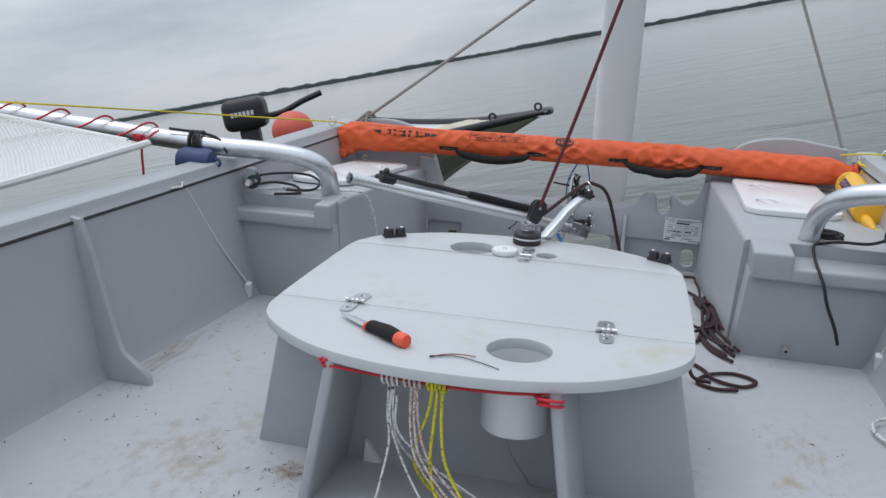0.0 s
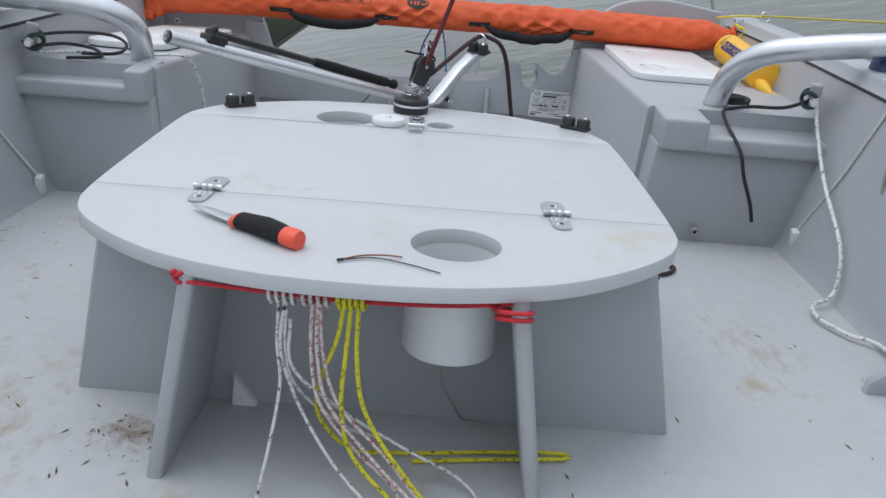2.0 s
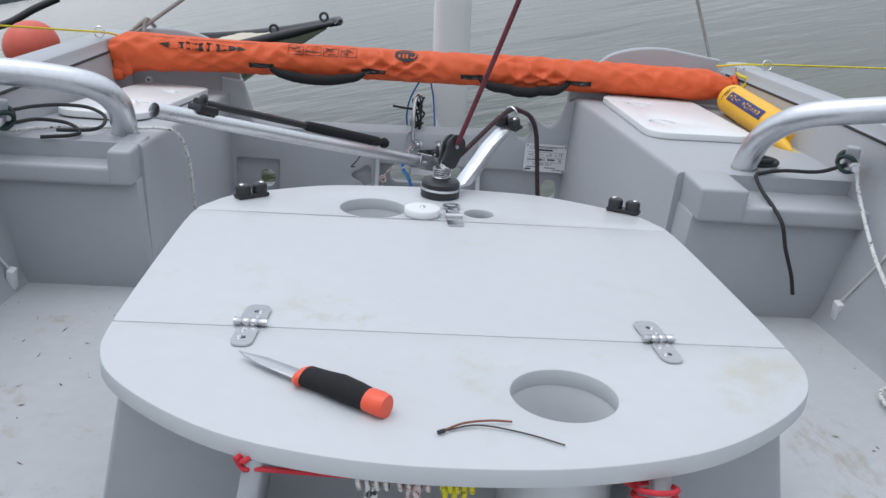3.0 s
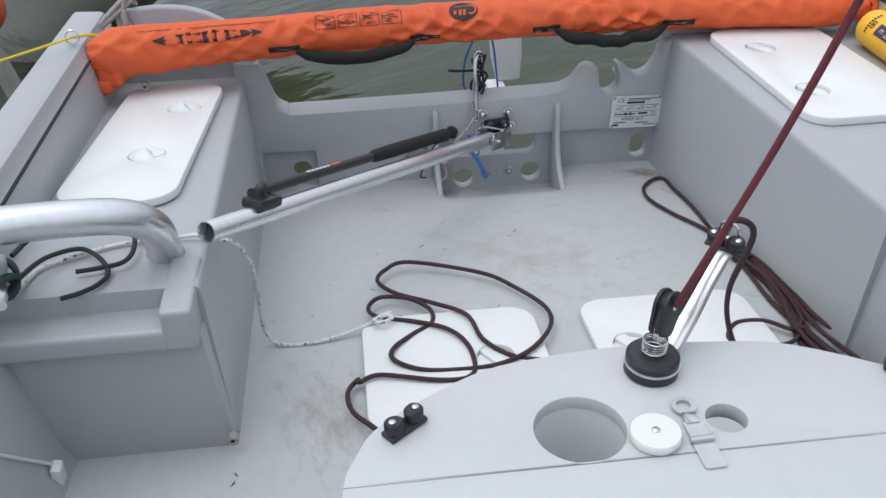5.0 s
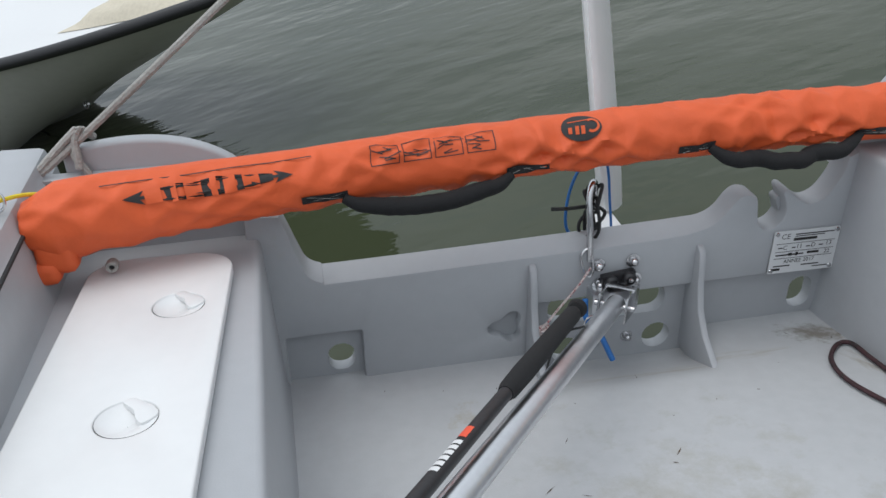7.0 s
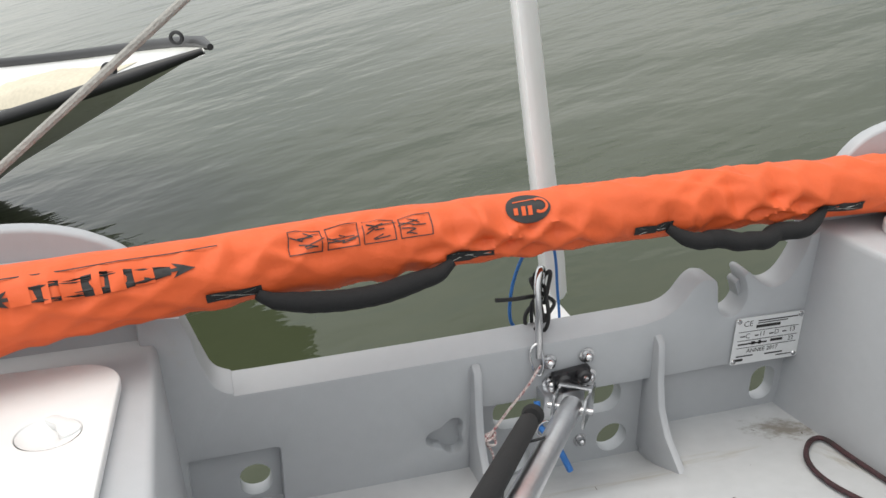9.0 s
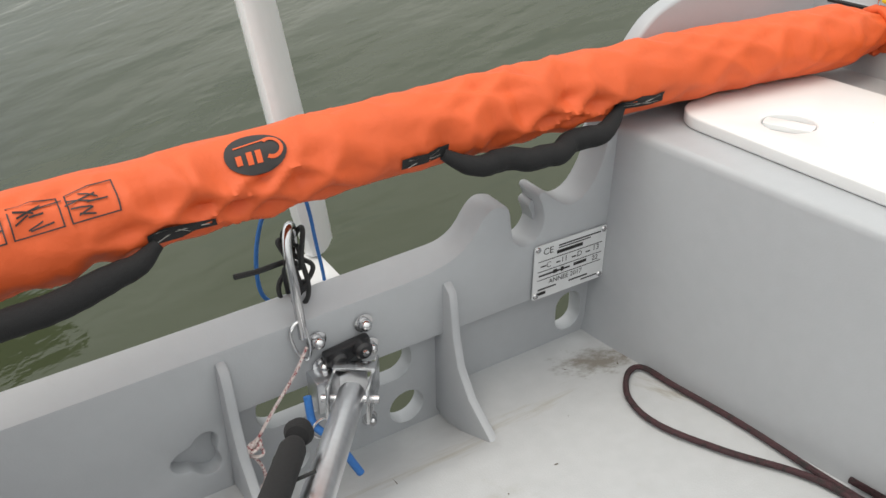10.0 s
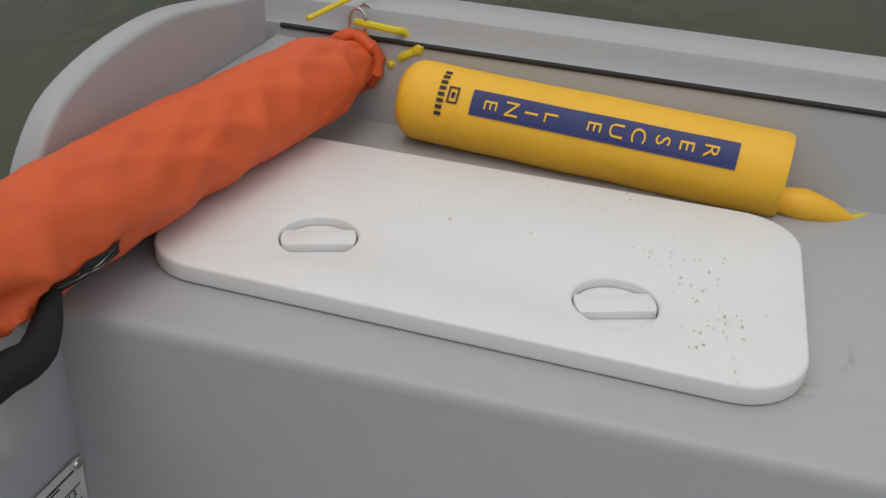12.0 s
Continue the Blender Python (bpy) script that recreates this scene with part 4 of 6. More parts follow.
part("guard", loft([(-0.001, 0.009, 0.006), (0.002, 0.014, 0.008), (0.007, 0.016, 0.0092), (0.010, 0.013, 0.0098)]), RED_PLASTIC, knife, "orange front bolster")
part("grip", loft([(0.0102, 0.0135, 0.0098), (0.03, 0.0125, 0.0110), (0.05, 0.0142, 0.0122), (0.07, 0.0135, 0.0118), (0.084, 0.0128, 0.0110)]), FOAM, knife, "black rubber grip")
part("pommel", loft([(0.0842, 0.0128, 0.0112), (0.096, 0.0132, 0.0115), (0.102, 0.0122, 0.0112), (0.105, 0.0095, 0.0112)]), RED_PLASTIC, knife, "orange end cap")
wire = thing("wire_scrap", "scrap of thin brown twisted wire lying on the table", "wire", TABLE_POSE @ pose(0.014, -0.003, 0))
part("strand", tube(smooth_line([(-0.032, -0.200, 0.003), (-0.012, -0.187, 0.004), (0.012, -0.181, 0.004), (0.032, -0.180, 0.003)], 6), 0.0011, 6), material("copper_wire", (0.25, 0.10, 0.06), 0.4, 0.6), wire)
part("strand", tube(smooth_line([(-0.03, -0.199, 0.0025), (0.0, -0.188, 0.003), (0.04, -0.197, 0.002), (0.075, -0.215, 0.002)], 6), 0.0008, 6), material("dark_wire", (0.06, 0.045, 0.04), 0.5, 0.3), wire)
part("tip", tube([(-0.036, -0.203, 0.003), (-0.030, -0.199, 0.003)], 0.002, 6), BLACK, wire)

# ---- tiller with its extension ----
T0, T1 = Vector((-0.012, 1.715, 0.145)), Vector((-0.570, 0.888, 0.446))
TD = (T1 - T0).normalized()
tiller = thing("tiller", "aluminium tube tiller with fork fitting and black extension", "tiller")
TL = (T1 - T0).length
bm = lathe([(0.0165, -TL), (0.0165, -0.001), (0.0160, 0.0), (0.0145, 0.0), (0.0140, -0.001), (0.0140, -0.15)], 32, False)
part("tube", moved(bm, Matrix.Translation(T1) @ TD.to_track_quat("Z", "Y").to_matrix().to_4x4()), ALUMINIUM, tiller)
# a black disc set inside stands for the shade in the open tube
part("bore_shade", tube([T1 - TD * 0.03, T1 - TD * 0.016], 0.0139, 20), BLACK, tiller, "black disc for the shade inside the tube mouth")
tside = TD.cross(Vector((0, 0, 1))).normalized()
tup = tside.cross(TD)
fork = Matrix((( tside.x, TD.x, tup.x, T0.x), (tside.y, TD.y, tup.y, T0.y), (tside.z, TD.z, tup.z, T0.z), (0, 0, 0, 1)))
for s in (-1, 1):
    part("fork_cheek", moved(box(s * 0.0235 - 0.002, s * 0.0235 + 0.002, -0.075, 0.035, -0.022, 0.022, 0.0015), fork), STEEL, tiller)
part("fork_bridge", moved(box(-0.026, 0.026, -0.045, -0.02, 0.021, 0.025, 0.001), fork), STEEL, tiller)
part("pin", moved(tube([(-0.034, 0.012, 0), (0.034, 0.012, 0)], 0.005, 12), fork), STEEL, tiller)
part("bracket", box(-0.035, 0.035, 1.765, 1.80, 0.085, 0.135, 0.003), ALUMINIUM, tiller, "alloy rudder head bracket")
E0, E1 = T1 - TD * 0.115 + tup * 0.034 + tside * 0.010, T0 + TD * 0.165 + tup * 0.031 + tside * 0.030
ED = (E1 - E0).normalized()
L = (E1 - E0).length
ext = part("extension", tube([E0, E0 + ED * L * 0.52], 0.0086, 20), BLACK, tiller, "black carbon tiller extension with worn lettering")
part("foam_grip", tube([E0 + ED * L * 0.50, E0 + ED * L * 0.52, E0 + ED * L * 0.60, E0 + ED * L * 0.95, E0 + ED * L * 0.965], [0.0095, 0.0125, 0.0138, 0.0136, 0.0105], 20), FOAM, ext)
part("end_ball", moved(lathe([(0.004, -0.014), (0.012, -0.010), (0.0155, 0.0), (0.012, 0.010), (0.004, 0.014)], 20), Matrix.Translation(E1) @ ED.to_track_quat("Z", "Y").to_matrix().to_4x4()), FOAM, ext)
J = T1 - TD * 0.130
part("joint", tube(smooth_line([J + tup * 0.022, J + tup * 0.034 + TD * 0.006, J + tup * 0.045 + TD * 0.004, E0 + ED * 0.02], 5), [0.011] * 5 + [0.009] * 5 + [0.0086] * 6, 14), BLACK, ext, "black rubber universal joint")
part("joint_base", moved(box(-0.020, 0.020, -0.028, 0.028, 0.012, 0.030, 0.006), Matrix(((tside.x, TD.x, tup.x, J.x), (tside.y, TD.y, tup.y, J.y), (tside.z, TD.z, tup.z, J.z), (0, 0, 0, 1)))), BLACK, ext)
eside = ED.cross(Vector((0, 0, 1))).normalized()
eup = eside.cross(ED)


def on_ext(dist, ang, lift=0.0006):
    """A place on the extension's skin."""
    return E0 + ED * dist + (eup * math.cos(ang) + eside * math.sin(ang)) * (0.0086 + lift)


def ext_bar(d0, d1, a0, a1, mat_, label):
    bm = bmesh.new()
    g = [[bm.verts.new(on_ext(d0 + (d1 - d0) * i / 2, a0 + (a1 - a0) * j / 3)) for j in range(4)] for i in range(3)]
    for r0, r1 in zip(g, g[1:]):
        for j in range(3):
            bm.faces.new((r0[j], r0[j + 1], r1[j + 1], r1[j]))
    part("print", bm, mat_, ext, label)


for i in range(6):
    ext_bar(0.155 + 0.0125 * i, 0.164 + 0.0125 * i, -0.75, 0.35, WHITE, "white printed letter shapes")
ext_bar(0.235, 0.262, -0.7, 0.3, RED_PLASTIC, "red printed spot")
rope("tiller_tie", "thin black cord tied round the tiller", [T0 + TD * 0.24 + tup * 0.03, T0 + TD * 0.245 + tside * 0.03 + tup * 0.012, T0 + TD * 0.26 + tside * 0.042 - tup * 0.03, T0 + TD * 0.30 + tside * 0.03 - tup * 0.05, T0 + TD * 0.31 + tside * 0.012 - tup * 0.048], 0.0018, BLACK_CORD, category="cord")

# ---- fittings at the rudder head ----
rope("black_cord", "black cord bent in a loop over the seat locker", [(-0.845, 0.79, 0.43), (-0.841, 0.815, 0.415), (-0.829, 0.864, 0.412), (-0.809, 0.912, 0.408), (-0.772, 0.949, 0.396), (-0.739, 0.926, 0.392), (-0.718, 0.883, 0.392), (-0.727, 0.852, 0.394), (-0.747, 0.832, 0.396), (-0.771, 0.822, 0.396)], 0.0038, BLACK_CORD, category="cord")
tangle = [(-0.006 + 0.013 * math.sin(2.3 * a) + 0.006 * math.sin(5.1 * a), 1.80 + 0.014 * math.cos(3.1 * a), 0.275 + 0.042 * math.sin(1.7 * a + 0.6) + 0.012 * math.sin(4.3 * a)) for a in np.linspace(0, 11.0, 90)]
rope("bail_tangle", "black cord knotted in a tangle round the bail", tangle, 0.0032, BLACK_CORD, 2, category="cord")
rope("black_cord", "black cord end sticking out from the knot", [(-0.02, 1.80, 0.29), (-0.055, 1.79, 0.295), (-0.085, 1.785, 0.30)], 0.0035, BLACK_CORD, category="cord")
rope("rudder_line", "thin blue line run down the rudder head", [(0.025, 1.86, 0.42), (0.0, 1.845, 0.38), (-0.030, 1.84, 0.32), (-0.040, 1.84, 0.27), (-0.036, 1.845, 0.225), (-0.018, 1.845, 0.20)], 0.0028, BLUE_CORD, category="cord")
rope("rudder_line", "thin blue line beside the rudder head", [(0.02, 1.85, 0.40), (0.038, 1.85, 0.33), (0.046, 1.852, 0.27), (0.052, 1.85, 0.21), (0.05, 1.85, 0.17)], 0.0025, BLUE_CORD, category="cord")
bail = smooth_line([(-0.018, 1.765, 0.20), (-0.020, 1.768, 0.26), (-0.018, 1.785, 0.315), (-0.008, 1.80, 0.335), (0.002, 1.815, 0.315), (0.0, 1.82, 0.25)], 6)
tagged(part("steel_bail", tube(bail, 0.006, 10), STEEL), "bent steel rod bail over the transom beam", "bail")
carab = smooth_line([(-0.035, 1.762, 0.215), (-0.030, 1.758, 0.185), (-0.018, 1.758, 0.172), (-0.012, 1.76, 0.19), (-0.02, 1.763, 0.225)], 6, True)
tagged(part("snap_hook", tube(carab, 0.0022, 8, closed=True), STEEL), "small steel snap hook on the bail", "hook")
rope("whipping_line", "thin red and white string hanging from the snap hook", [(-0.018, 1.757, 0.19), (-0.04, 1.752, 0.16), (-0.075, 1.748, 0.12), (-0.105, 1.742, 0.085), (-0.11, 1.742, 0.075), (-0.10, 1.74, 0.05), (-0.10, 1.735, 0.03), (-0.115, 1.73, 0.02)], 0.0022, PINK_ROPE, category="string")
knot = [(-0.108 + 0.012 * math.cos(2.0 * a), 1.741 + 0.006 * math.sin(3.1 * a), 0.08 + 0.009 * math.sin(1.2 * a)) for a in np.linspace(0, 8, 40)]
rope("whipping_knot", "knot in thin red and white string", knot, 0.0022, PINK_ROPE, 2, category="string")
jc = thing("jam_cleat", "small black clam cleat bolted to the transom beam", "cleat", pose(0.018, 1.793, 0.152, 90, 0, 0) @ pose(0, 0, 0, 0, 0, 6))
part("body", box(-0.032, 0.032, -0.011, 0.011, 0.0, 0.014, 0.004), BLACK, jc)
for s in (-1, 1):
    part("jaw", moved(lathe([(0.0125, 0.013), (0.0125, 0.022), (0.009, 0.026), (0.0005, 0.0265)], 16), Matrix.Translation((s * 0.017, 0, 0))), BLACK, jc)
    part("screw", moved(lathe([(0.005, 0.0262), (0.004, 0.029), (0.0005, 0.030)], 12), Matrix.Translation((s * 0.017, 0, 0))), STEEL, jc)
tag = thing("blue_tie", "blue line with a steel ring tied at the tiller head", "line")
part("ring", tube([(-0.052 + 0.014 * math.cos(a), 1.715, 0.112 + 0.014 * math.sin(a)) for a in np.linspace(0, 6.283, 25)[:-1]], 0.002, 8, closed=True), STEEL, tag)
part("line", tube(smooth_line([(-0.06, 1.735, 0.15), (-0.062, 1.72, 0.12), (-0.05, 1.705, 0.105), (-0.042, 1.69, 0.095), (-0.032, 1.68, 0.072), (-0.026, 1.675, 0.058)], 6), 0.005, 10), BLUE_CORD, tag)

for ob in list(scene.objects):  # the fittings hang just aft, on the beam
    if ob.name.split(".")[0] in ("bail_tangle", "rudder_line", "steel_bail", "snap_hook", "whipping_line", "whipping_knot") or (ob.name.startswith("black_cord") and "loop" not in ob["label"] and "led" not in ob["label"]):
        ob.location = (-0.016, 0.030, -0.012)

# ---- rudder, kicked up behind the transom ----
u = Vector((0.45, 0.89, 0)).normalized()
rud = thing("rudder", "white rudder blade swung up behind the transom", "rudder")
rise = Vector((-0.01, 0.33, 0.85)).normalized()
side_n = u.cross(Vector((0, 0, 1))).normalized()
chord = side_n.cross(rise).normalized()
bm = bmesh.new()
rings = []
for d_, w, th in ((-0.03, 0.10, 0.022), (0.03, 0.14, 0.024), (0.1, 0.15, 0.024), (0.6, 0.17, 0.023), (1.2, 0.165, 0.020), (1.75, 0.14, 0.015), (1.82, 0.09, 0.008)):
    c = Vector((0.088, 2.03, 0.20)) + rise * d_
    rings.append([bm.verts.new(c + chord * w * math.cos(a) + side_n * th * math.sin(a) * (1.0 if math.cos(a) < 0 else 0.9)) for a in np.linspace(0, 2 * math.pi, 25)[:-1]])
for r0, r1 in zip(rings, rings[1:]):
    for k in range(24):
        bm.faces.new((r0[k], r0[(k + 1) % 24], r1[(k + 1) % 24], r1[k]))
bm.faces.new(rings[0])
bm.faces.new(rings[-1])
part("blade", bm, RUDDER_WHITE, rud)
part("stock", box(0.012, 0.062, 1.850, 1.96, 0.135, 0.200, 0.010), RUDDER_WHITE, rud, "white rudder stock")


# ---- lettering ----
def letters(text, size):
    """A flat mesh of built-in font letters, centred."""
    cu = bpy.data.curves.new("letters", "FONT")
    cu.body, cu.size, cu.align_x, cu.align_y, cu.resolution_u = text, size, "CENTER", "CENTER", 3
    tmp = new("letters", cu)
    me = bpy.data.meshes.new_from_object(tmp.evaluated_get(bpy.context.evaluated_depsgraph_get()))
    bpy.data.objects.remove(tmp)
    bpy.data.curves.remove(cu)
    bm = bmesh.new()
    bm.from_mesh(me)
    bpy.data.meshes.remove(me)
    return bm


# ---- builder's plate on the transom ----
bp = thing("builders_plate", "small silver data plate riveted to the transom", "plate", pose(0.381, 1.7935, 0.156, 90, 0, 0) @ pose(0, 0, 0, 0, 0, -1) @ Matrix.Scale(1.17, 4))
part("sheet", plate(round_rect(-0.056, 0.056, -0.038, 0.038, 0.003, 3), 0.0, 0.0015), PLATE, bp)
for x, y in ((-0.051, 0.033), (0.051, 0.033), (-0.051, -0.033), (0.051, -0.033)):
    part("rivet", moved(lathe([(0.004, 0.0015), (0.0032, 0.003), (0.0005, 0.0036)], 10), Matrix.Translation((x, y, 0))), STEEL, bp)
for text, size, x, y in (("CE", 0.013, -0.036, 0.028), ("C", 0.011, -0.034, 0.008), ("11", 0.011, -0.010, 0.009), ("D", 0.011, 0.014, 0.009), ("13", 0.011, 0.040, 0.010), ("22", 0.010, 0.040, -0.005), ("ANNEE 2017", 0.0095, -0.006, -0.017)):
    part("text", moved(letters(text, size), Matrix.Translation((x, y, 0.0021))), INK, bp)
for x0, x1, y, h in ((-0.022, 0.018, 0.022, 0.0045), (-0.02, 0.046, 0.031, 0.0016), (-0.048, 0.0, -0.005, 0.0022), (0.006, 0.026, -0.004, 0.004), (-0.048, -0.02, -0.025, 0.0018), (0.0, 0.03, -0.026, 0.0018), (-0.046, -0.038, 0.008, 0.0016), (-0.022, -0.016, 0.0075, 0.0016), (0.002, 0.009, 0.0075, 0.0016), (0.024, 0.031, 0.008, 0.0016), (-0.02, 0.03, 0.0275, 0.0012), (-0.026, -0.02, -0.0045, 0.005), (-0.014, -0.010, -0.0045, 0.006), (-0.05, -0.036, -0.031, 0.004), (0.02, 0.046, -0.031, 0.0014), (-0.05, 0.05, 0.0155, 0.0006), (-0.05, 0.05, 0.001, 0.0006), (-0.05, 0.05, -0.011, 0.0006)):
    part("print_bar", plate([(x0, y - h / 2), (x1, y - h / 2), (x1, y + h / 2), (x0, y + h / 2)], 0.0016, 0.0021), INK, bp)

# ---- orange tube bag ----
BAG_R = 0.0485
bag = thing("tube_bag", "long orange fabric tube bag with black carry handles", "bag")


def bag_axis(x):
    y = 1.782 + 0.033 * max(0.0, 1 - (x / 0.92) ** 2) + 0.03 * x - (0.092 if x < 0 else 0.085) * x * x
    z = float(np.interp(x, [-0.92, -0.5, 0.0, 0.5, 0.95], [0.424, 0.414, 0.409, 0.414, 0.419]))
    return Vector((x, y, z))


def bag_skin(x, a, lift=0.0):
    """A place on the creased sleeve: along the bag and round it (a: 0 aft, pi / 2 up, pi forward)."""
    r = BAG_R + 0.008 * min(1, max(0, (-0.62 - x) / 0.2))
    r *= min(1.0, 0.62 + 9 * max(0.0, x + 0.895)) * min(1.0, 0.55 + 6 * max(0.0, 0.905 - x))
    ruck = 0.6 + 0.4 * min(1, max(0, (0.55 - abs(x - 0.05)) * 4))
    p = Vector((x * 12.0 + 1.3 * math.sin(a * 1.0), math.cos(a) * 1.1, math.sin(a) * 1.1))
    w = noise.noise(p) * 0.6 + noise.noise(p * 1.9 + Vector((3, 1, 7))) * 0.4
    drift = 0.9 * noise.noise(Vector((x * 6, a * 0.9, 2.0)))
    u_ = abs((x * 15 + 0.62 * a + drift) % 1.0 - 0.5) * 2  # creases that cross in slanting folds
    v_ = abs((x * 12 - 0.78 * a - drift + 0.3) % 1.0 - 0.5) * 2
    swell = min(1.0, max(0.0, 0.70 + 1.1 * noise.noise(Vector((x * 5, a * 0.7, 11.0)))))
    swell *= min(1.0, ((x + 0.068) / 0.055) ** 2) if a < 2.7 else 1.0
    mid = 3.25 if x < -0.17 else 2.75
    fold = (max(u_, v_) - 0.62 + 0.25 * u_ * v_) * swell * max(0.0, math.cos((a - mid) * 0.9)) ** 0.8 * ruck if abs(a - mid) < 1.7 else 0.0
    rr = r * (1 + 0.08 * w * ruck + 0.36 * fold) + lift
    sag = 0.92 if math.sin(a) < 0 else 1.0
    return bag_axis(x) + Vector((0.003 * w, rr * math.cos(a), rr * math.sin(a) * sag))


bm = bmesh.new()
N, K = 460, 64
rows_ = [[bm.verts.new(bag_skin(-0.895 + 1.80 * i / N, 2 * math.pi * k / K)) for k in range(K)] for i in range(N + 1)]
for r0, r1 in zip(rows_, rows_[1:]):
    for k in range(K):
        bm.faces.new((r0[k], r0[(k + 1) % K], r1[(k + 1) % K], r1[k]))
bm.faces.new(rows_[0])
bm.faces.new(rows_[-1])
part("sleeve", bm, ORANGE, bag, smooth=80)
part("end_fold", moved(joined(box(-0.02, 0.035, -0.045, 0.02, -0.062, -0.012, 0.016, 3), box(-0.03, 0.01, -0.05, 0.0, -0.075, -0.04, 0.014, 3)), Matrix.Translation(bag_axis(-0.868))), ORANGE, bag, "tucked orange end flap")
gather = [bag_axis(0.90) + Vector((0.012 + 0.003 * math.sin(5 * a), 0.030 * math.cos(a), 0.030 * math.sin(a))) for a in np.linspace(0, 6.283, 25)[:-1]]
part("gathered_end", tube(gather, [0.008 + 0.003 * math.sin(3.1 * i) for i in range(24)], 10, closed=True), ORANGE, bag, "gathered orange drawstring end")
for dx in (0.0, 0.022):
    part("ring", tube([bag_axis(0.915) + Vector((dx, 0.010 * math.cos(a), 0.045 + 0.016 * math.sin(a))) for a in np.linspace(0, 6.283, 21)[:-1]], 0.0018, 8, closed=True), STEEL, bag)


def bag_print(poly, mat_, label="", lift=0.0016, cuts=3, name="print"):
    """A flat print or patch lying on the sleeve; poly in metres along x and degrees round it."""
    bm = bmesh.new()
    vs = [bm.verts.new((x, d / 100.0, 0)) for x, d in poly]
    for a_, b_ in zip(vs, vs[1:] + vs[:1]):
        bm.edges.new((a_, b_))
    bmesh.ops.triangle_fill(bm, use_beauty=True, edges=bm.edges[:])
    bmesh.ops.subdivide_edges(bm, edges=bm.edges[:], cuts=cuts, use_grid_fill=True)
    for v in bm.verts:
        v.co = bag_skin(v.co.x, radians(v.co.y * 100.0), lift)
    return part(name, bm, mat_, bag, label, smooth=80)


LG = 143  # middle of the long logo, degrees round
x0, x1 = -0.762, -0.527
lens = [(x0 + 0.03 + (x1 - x0 - 0.06) * i / 12, LG + 15 * math.sin(math.pi * (0.12 + 0.76 * i / 12))) for i in range(13)]
lens += [(x, 2 * LG - d) for x, d in lens[::-1]]
bag_print(lens, INK, "black lens-shaped logo", cuts=4)
for s, xe in ((-1, x0), (1, x1)):
    bag_print([(xe, LG), (xe - s * 0.028, LG + 11), (xe - s * 0.022, LG + 2.5), (xe - s * 0.04, LG + 2.5), (xe - s * 0.04, LG - 2.5), (xe - s * 0.022, LG - 2.5), (xe - s * 0.028, LG - 11)], INK, "black arrow point of the logo")
for c, w, hgt in ((-0.722, 0.026, 11), (-0.694, 0.011, 14), (-0.668, 0.026, 14.5), (-0.640, 0.012, 15), (-0.618, 0.020, 14.5), (-0.588, 0.026, 12)):
    bag_print([(c - w / 2, LG - hgt), (c + w / 2 - 0.003, LG - hgt), (c + w / 2, LG + hgt), (c - w / 2 + 0.003, LG + hgt)], ORANGE, "orange gap bar in the logo", 0.0026)
bag_print([(-0.79, LG - 27), (-0.50, LG - 27), (-0.50, LG - 29), (-0.79, LG - 29)], INK, "thin line of small print", cuts=4)
PC = 133
for i in range(4):
    a, b_ = -0.412 + 0.051 * i, -0.367 + 0.051 * i
    for q in ([(a, PC - 19), (b_, PC - 19), (b_, PC - 17.4), (a, PC - 17.4)], [(a, PC + 19), (b_, PC + 19), (b_, PC + 17.4), (a, PC + 17.4)], [(a, PC - 19), (a + 0.0014, PC - 19), (a + 0.0014, PC + 19), (a, PC + 19)], [(b_ - 0.0014, PC - 19), (b_, PC - 19), (b_, PC + 19), (b_ - 0.0014, PC + 19)]):
        bag_print(q, INK, "printed square outline")
    rnd = random.Random(5 + i)
    for k in range(7):
        cx, cd = a + 0.010 + 0.026 * rnd.random(), PC - 12 + 24 * rnd.random()
        ln, tw = 0.006 + 0.008 * rnd.random(), 5 * (rnd.random() - 0.5) * 2
        bag_print([(cx - ln, cd - tw), (cx + ln, cd + tw), (cx + ln, cd + tw + 2.0), (cx - ln, cd - tw + 2.0)], INK, "printed sketch stroke", cuts=1)
bag_print([(-0.068 + 0.034 * math.cos(t), 128 + 28 * math.sin(t)) for t in np.linspace(0, 6.283, 33)[:-1]], INK, "black oval logo", cuts=3)
arc = [(-0.050 + 0.0125 * math.cos(t), 126 + 15 * math.sin(t)) for t in np.linspace(-2.2, 2.2, 15)]
bag_print(arc + [(-0.050 + 0.0085 * math.cos(t), 126 + 10 * math.sin(t)) for t in np.linspace(2.2, -2.2, 15)], ORANGE, "orange open ring in the oval logo", 0.0024, 1)
for c, hh in ((-0.066, 8), (-0.076, 8), (-0.088, 6)):
    bag_print([(c - 0.0032, 134 - hh), (c + 0.0032, 134 - hh), (c + 0.0032, 134 + hh), (c - 0.0032, 134 + hh)], ORANGE, "orange shape in the oval logo", 0.0024, 1)
bag_print([(-0.09, 116), (-0.05, 112), (-0.05, 114), (-0.09, 118)], ORANGE, "orange stroke in the oval logo", 0.0022)

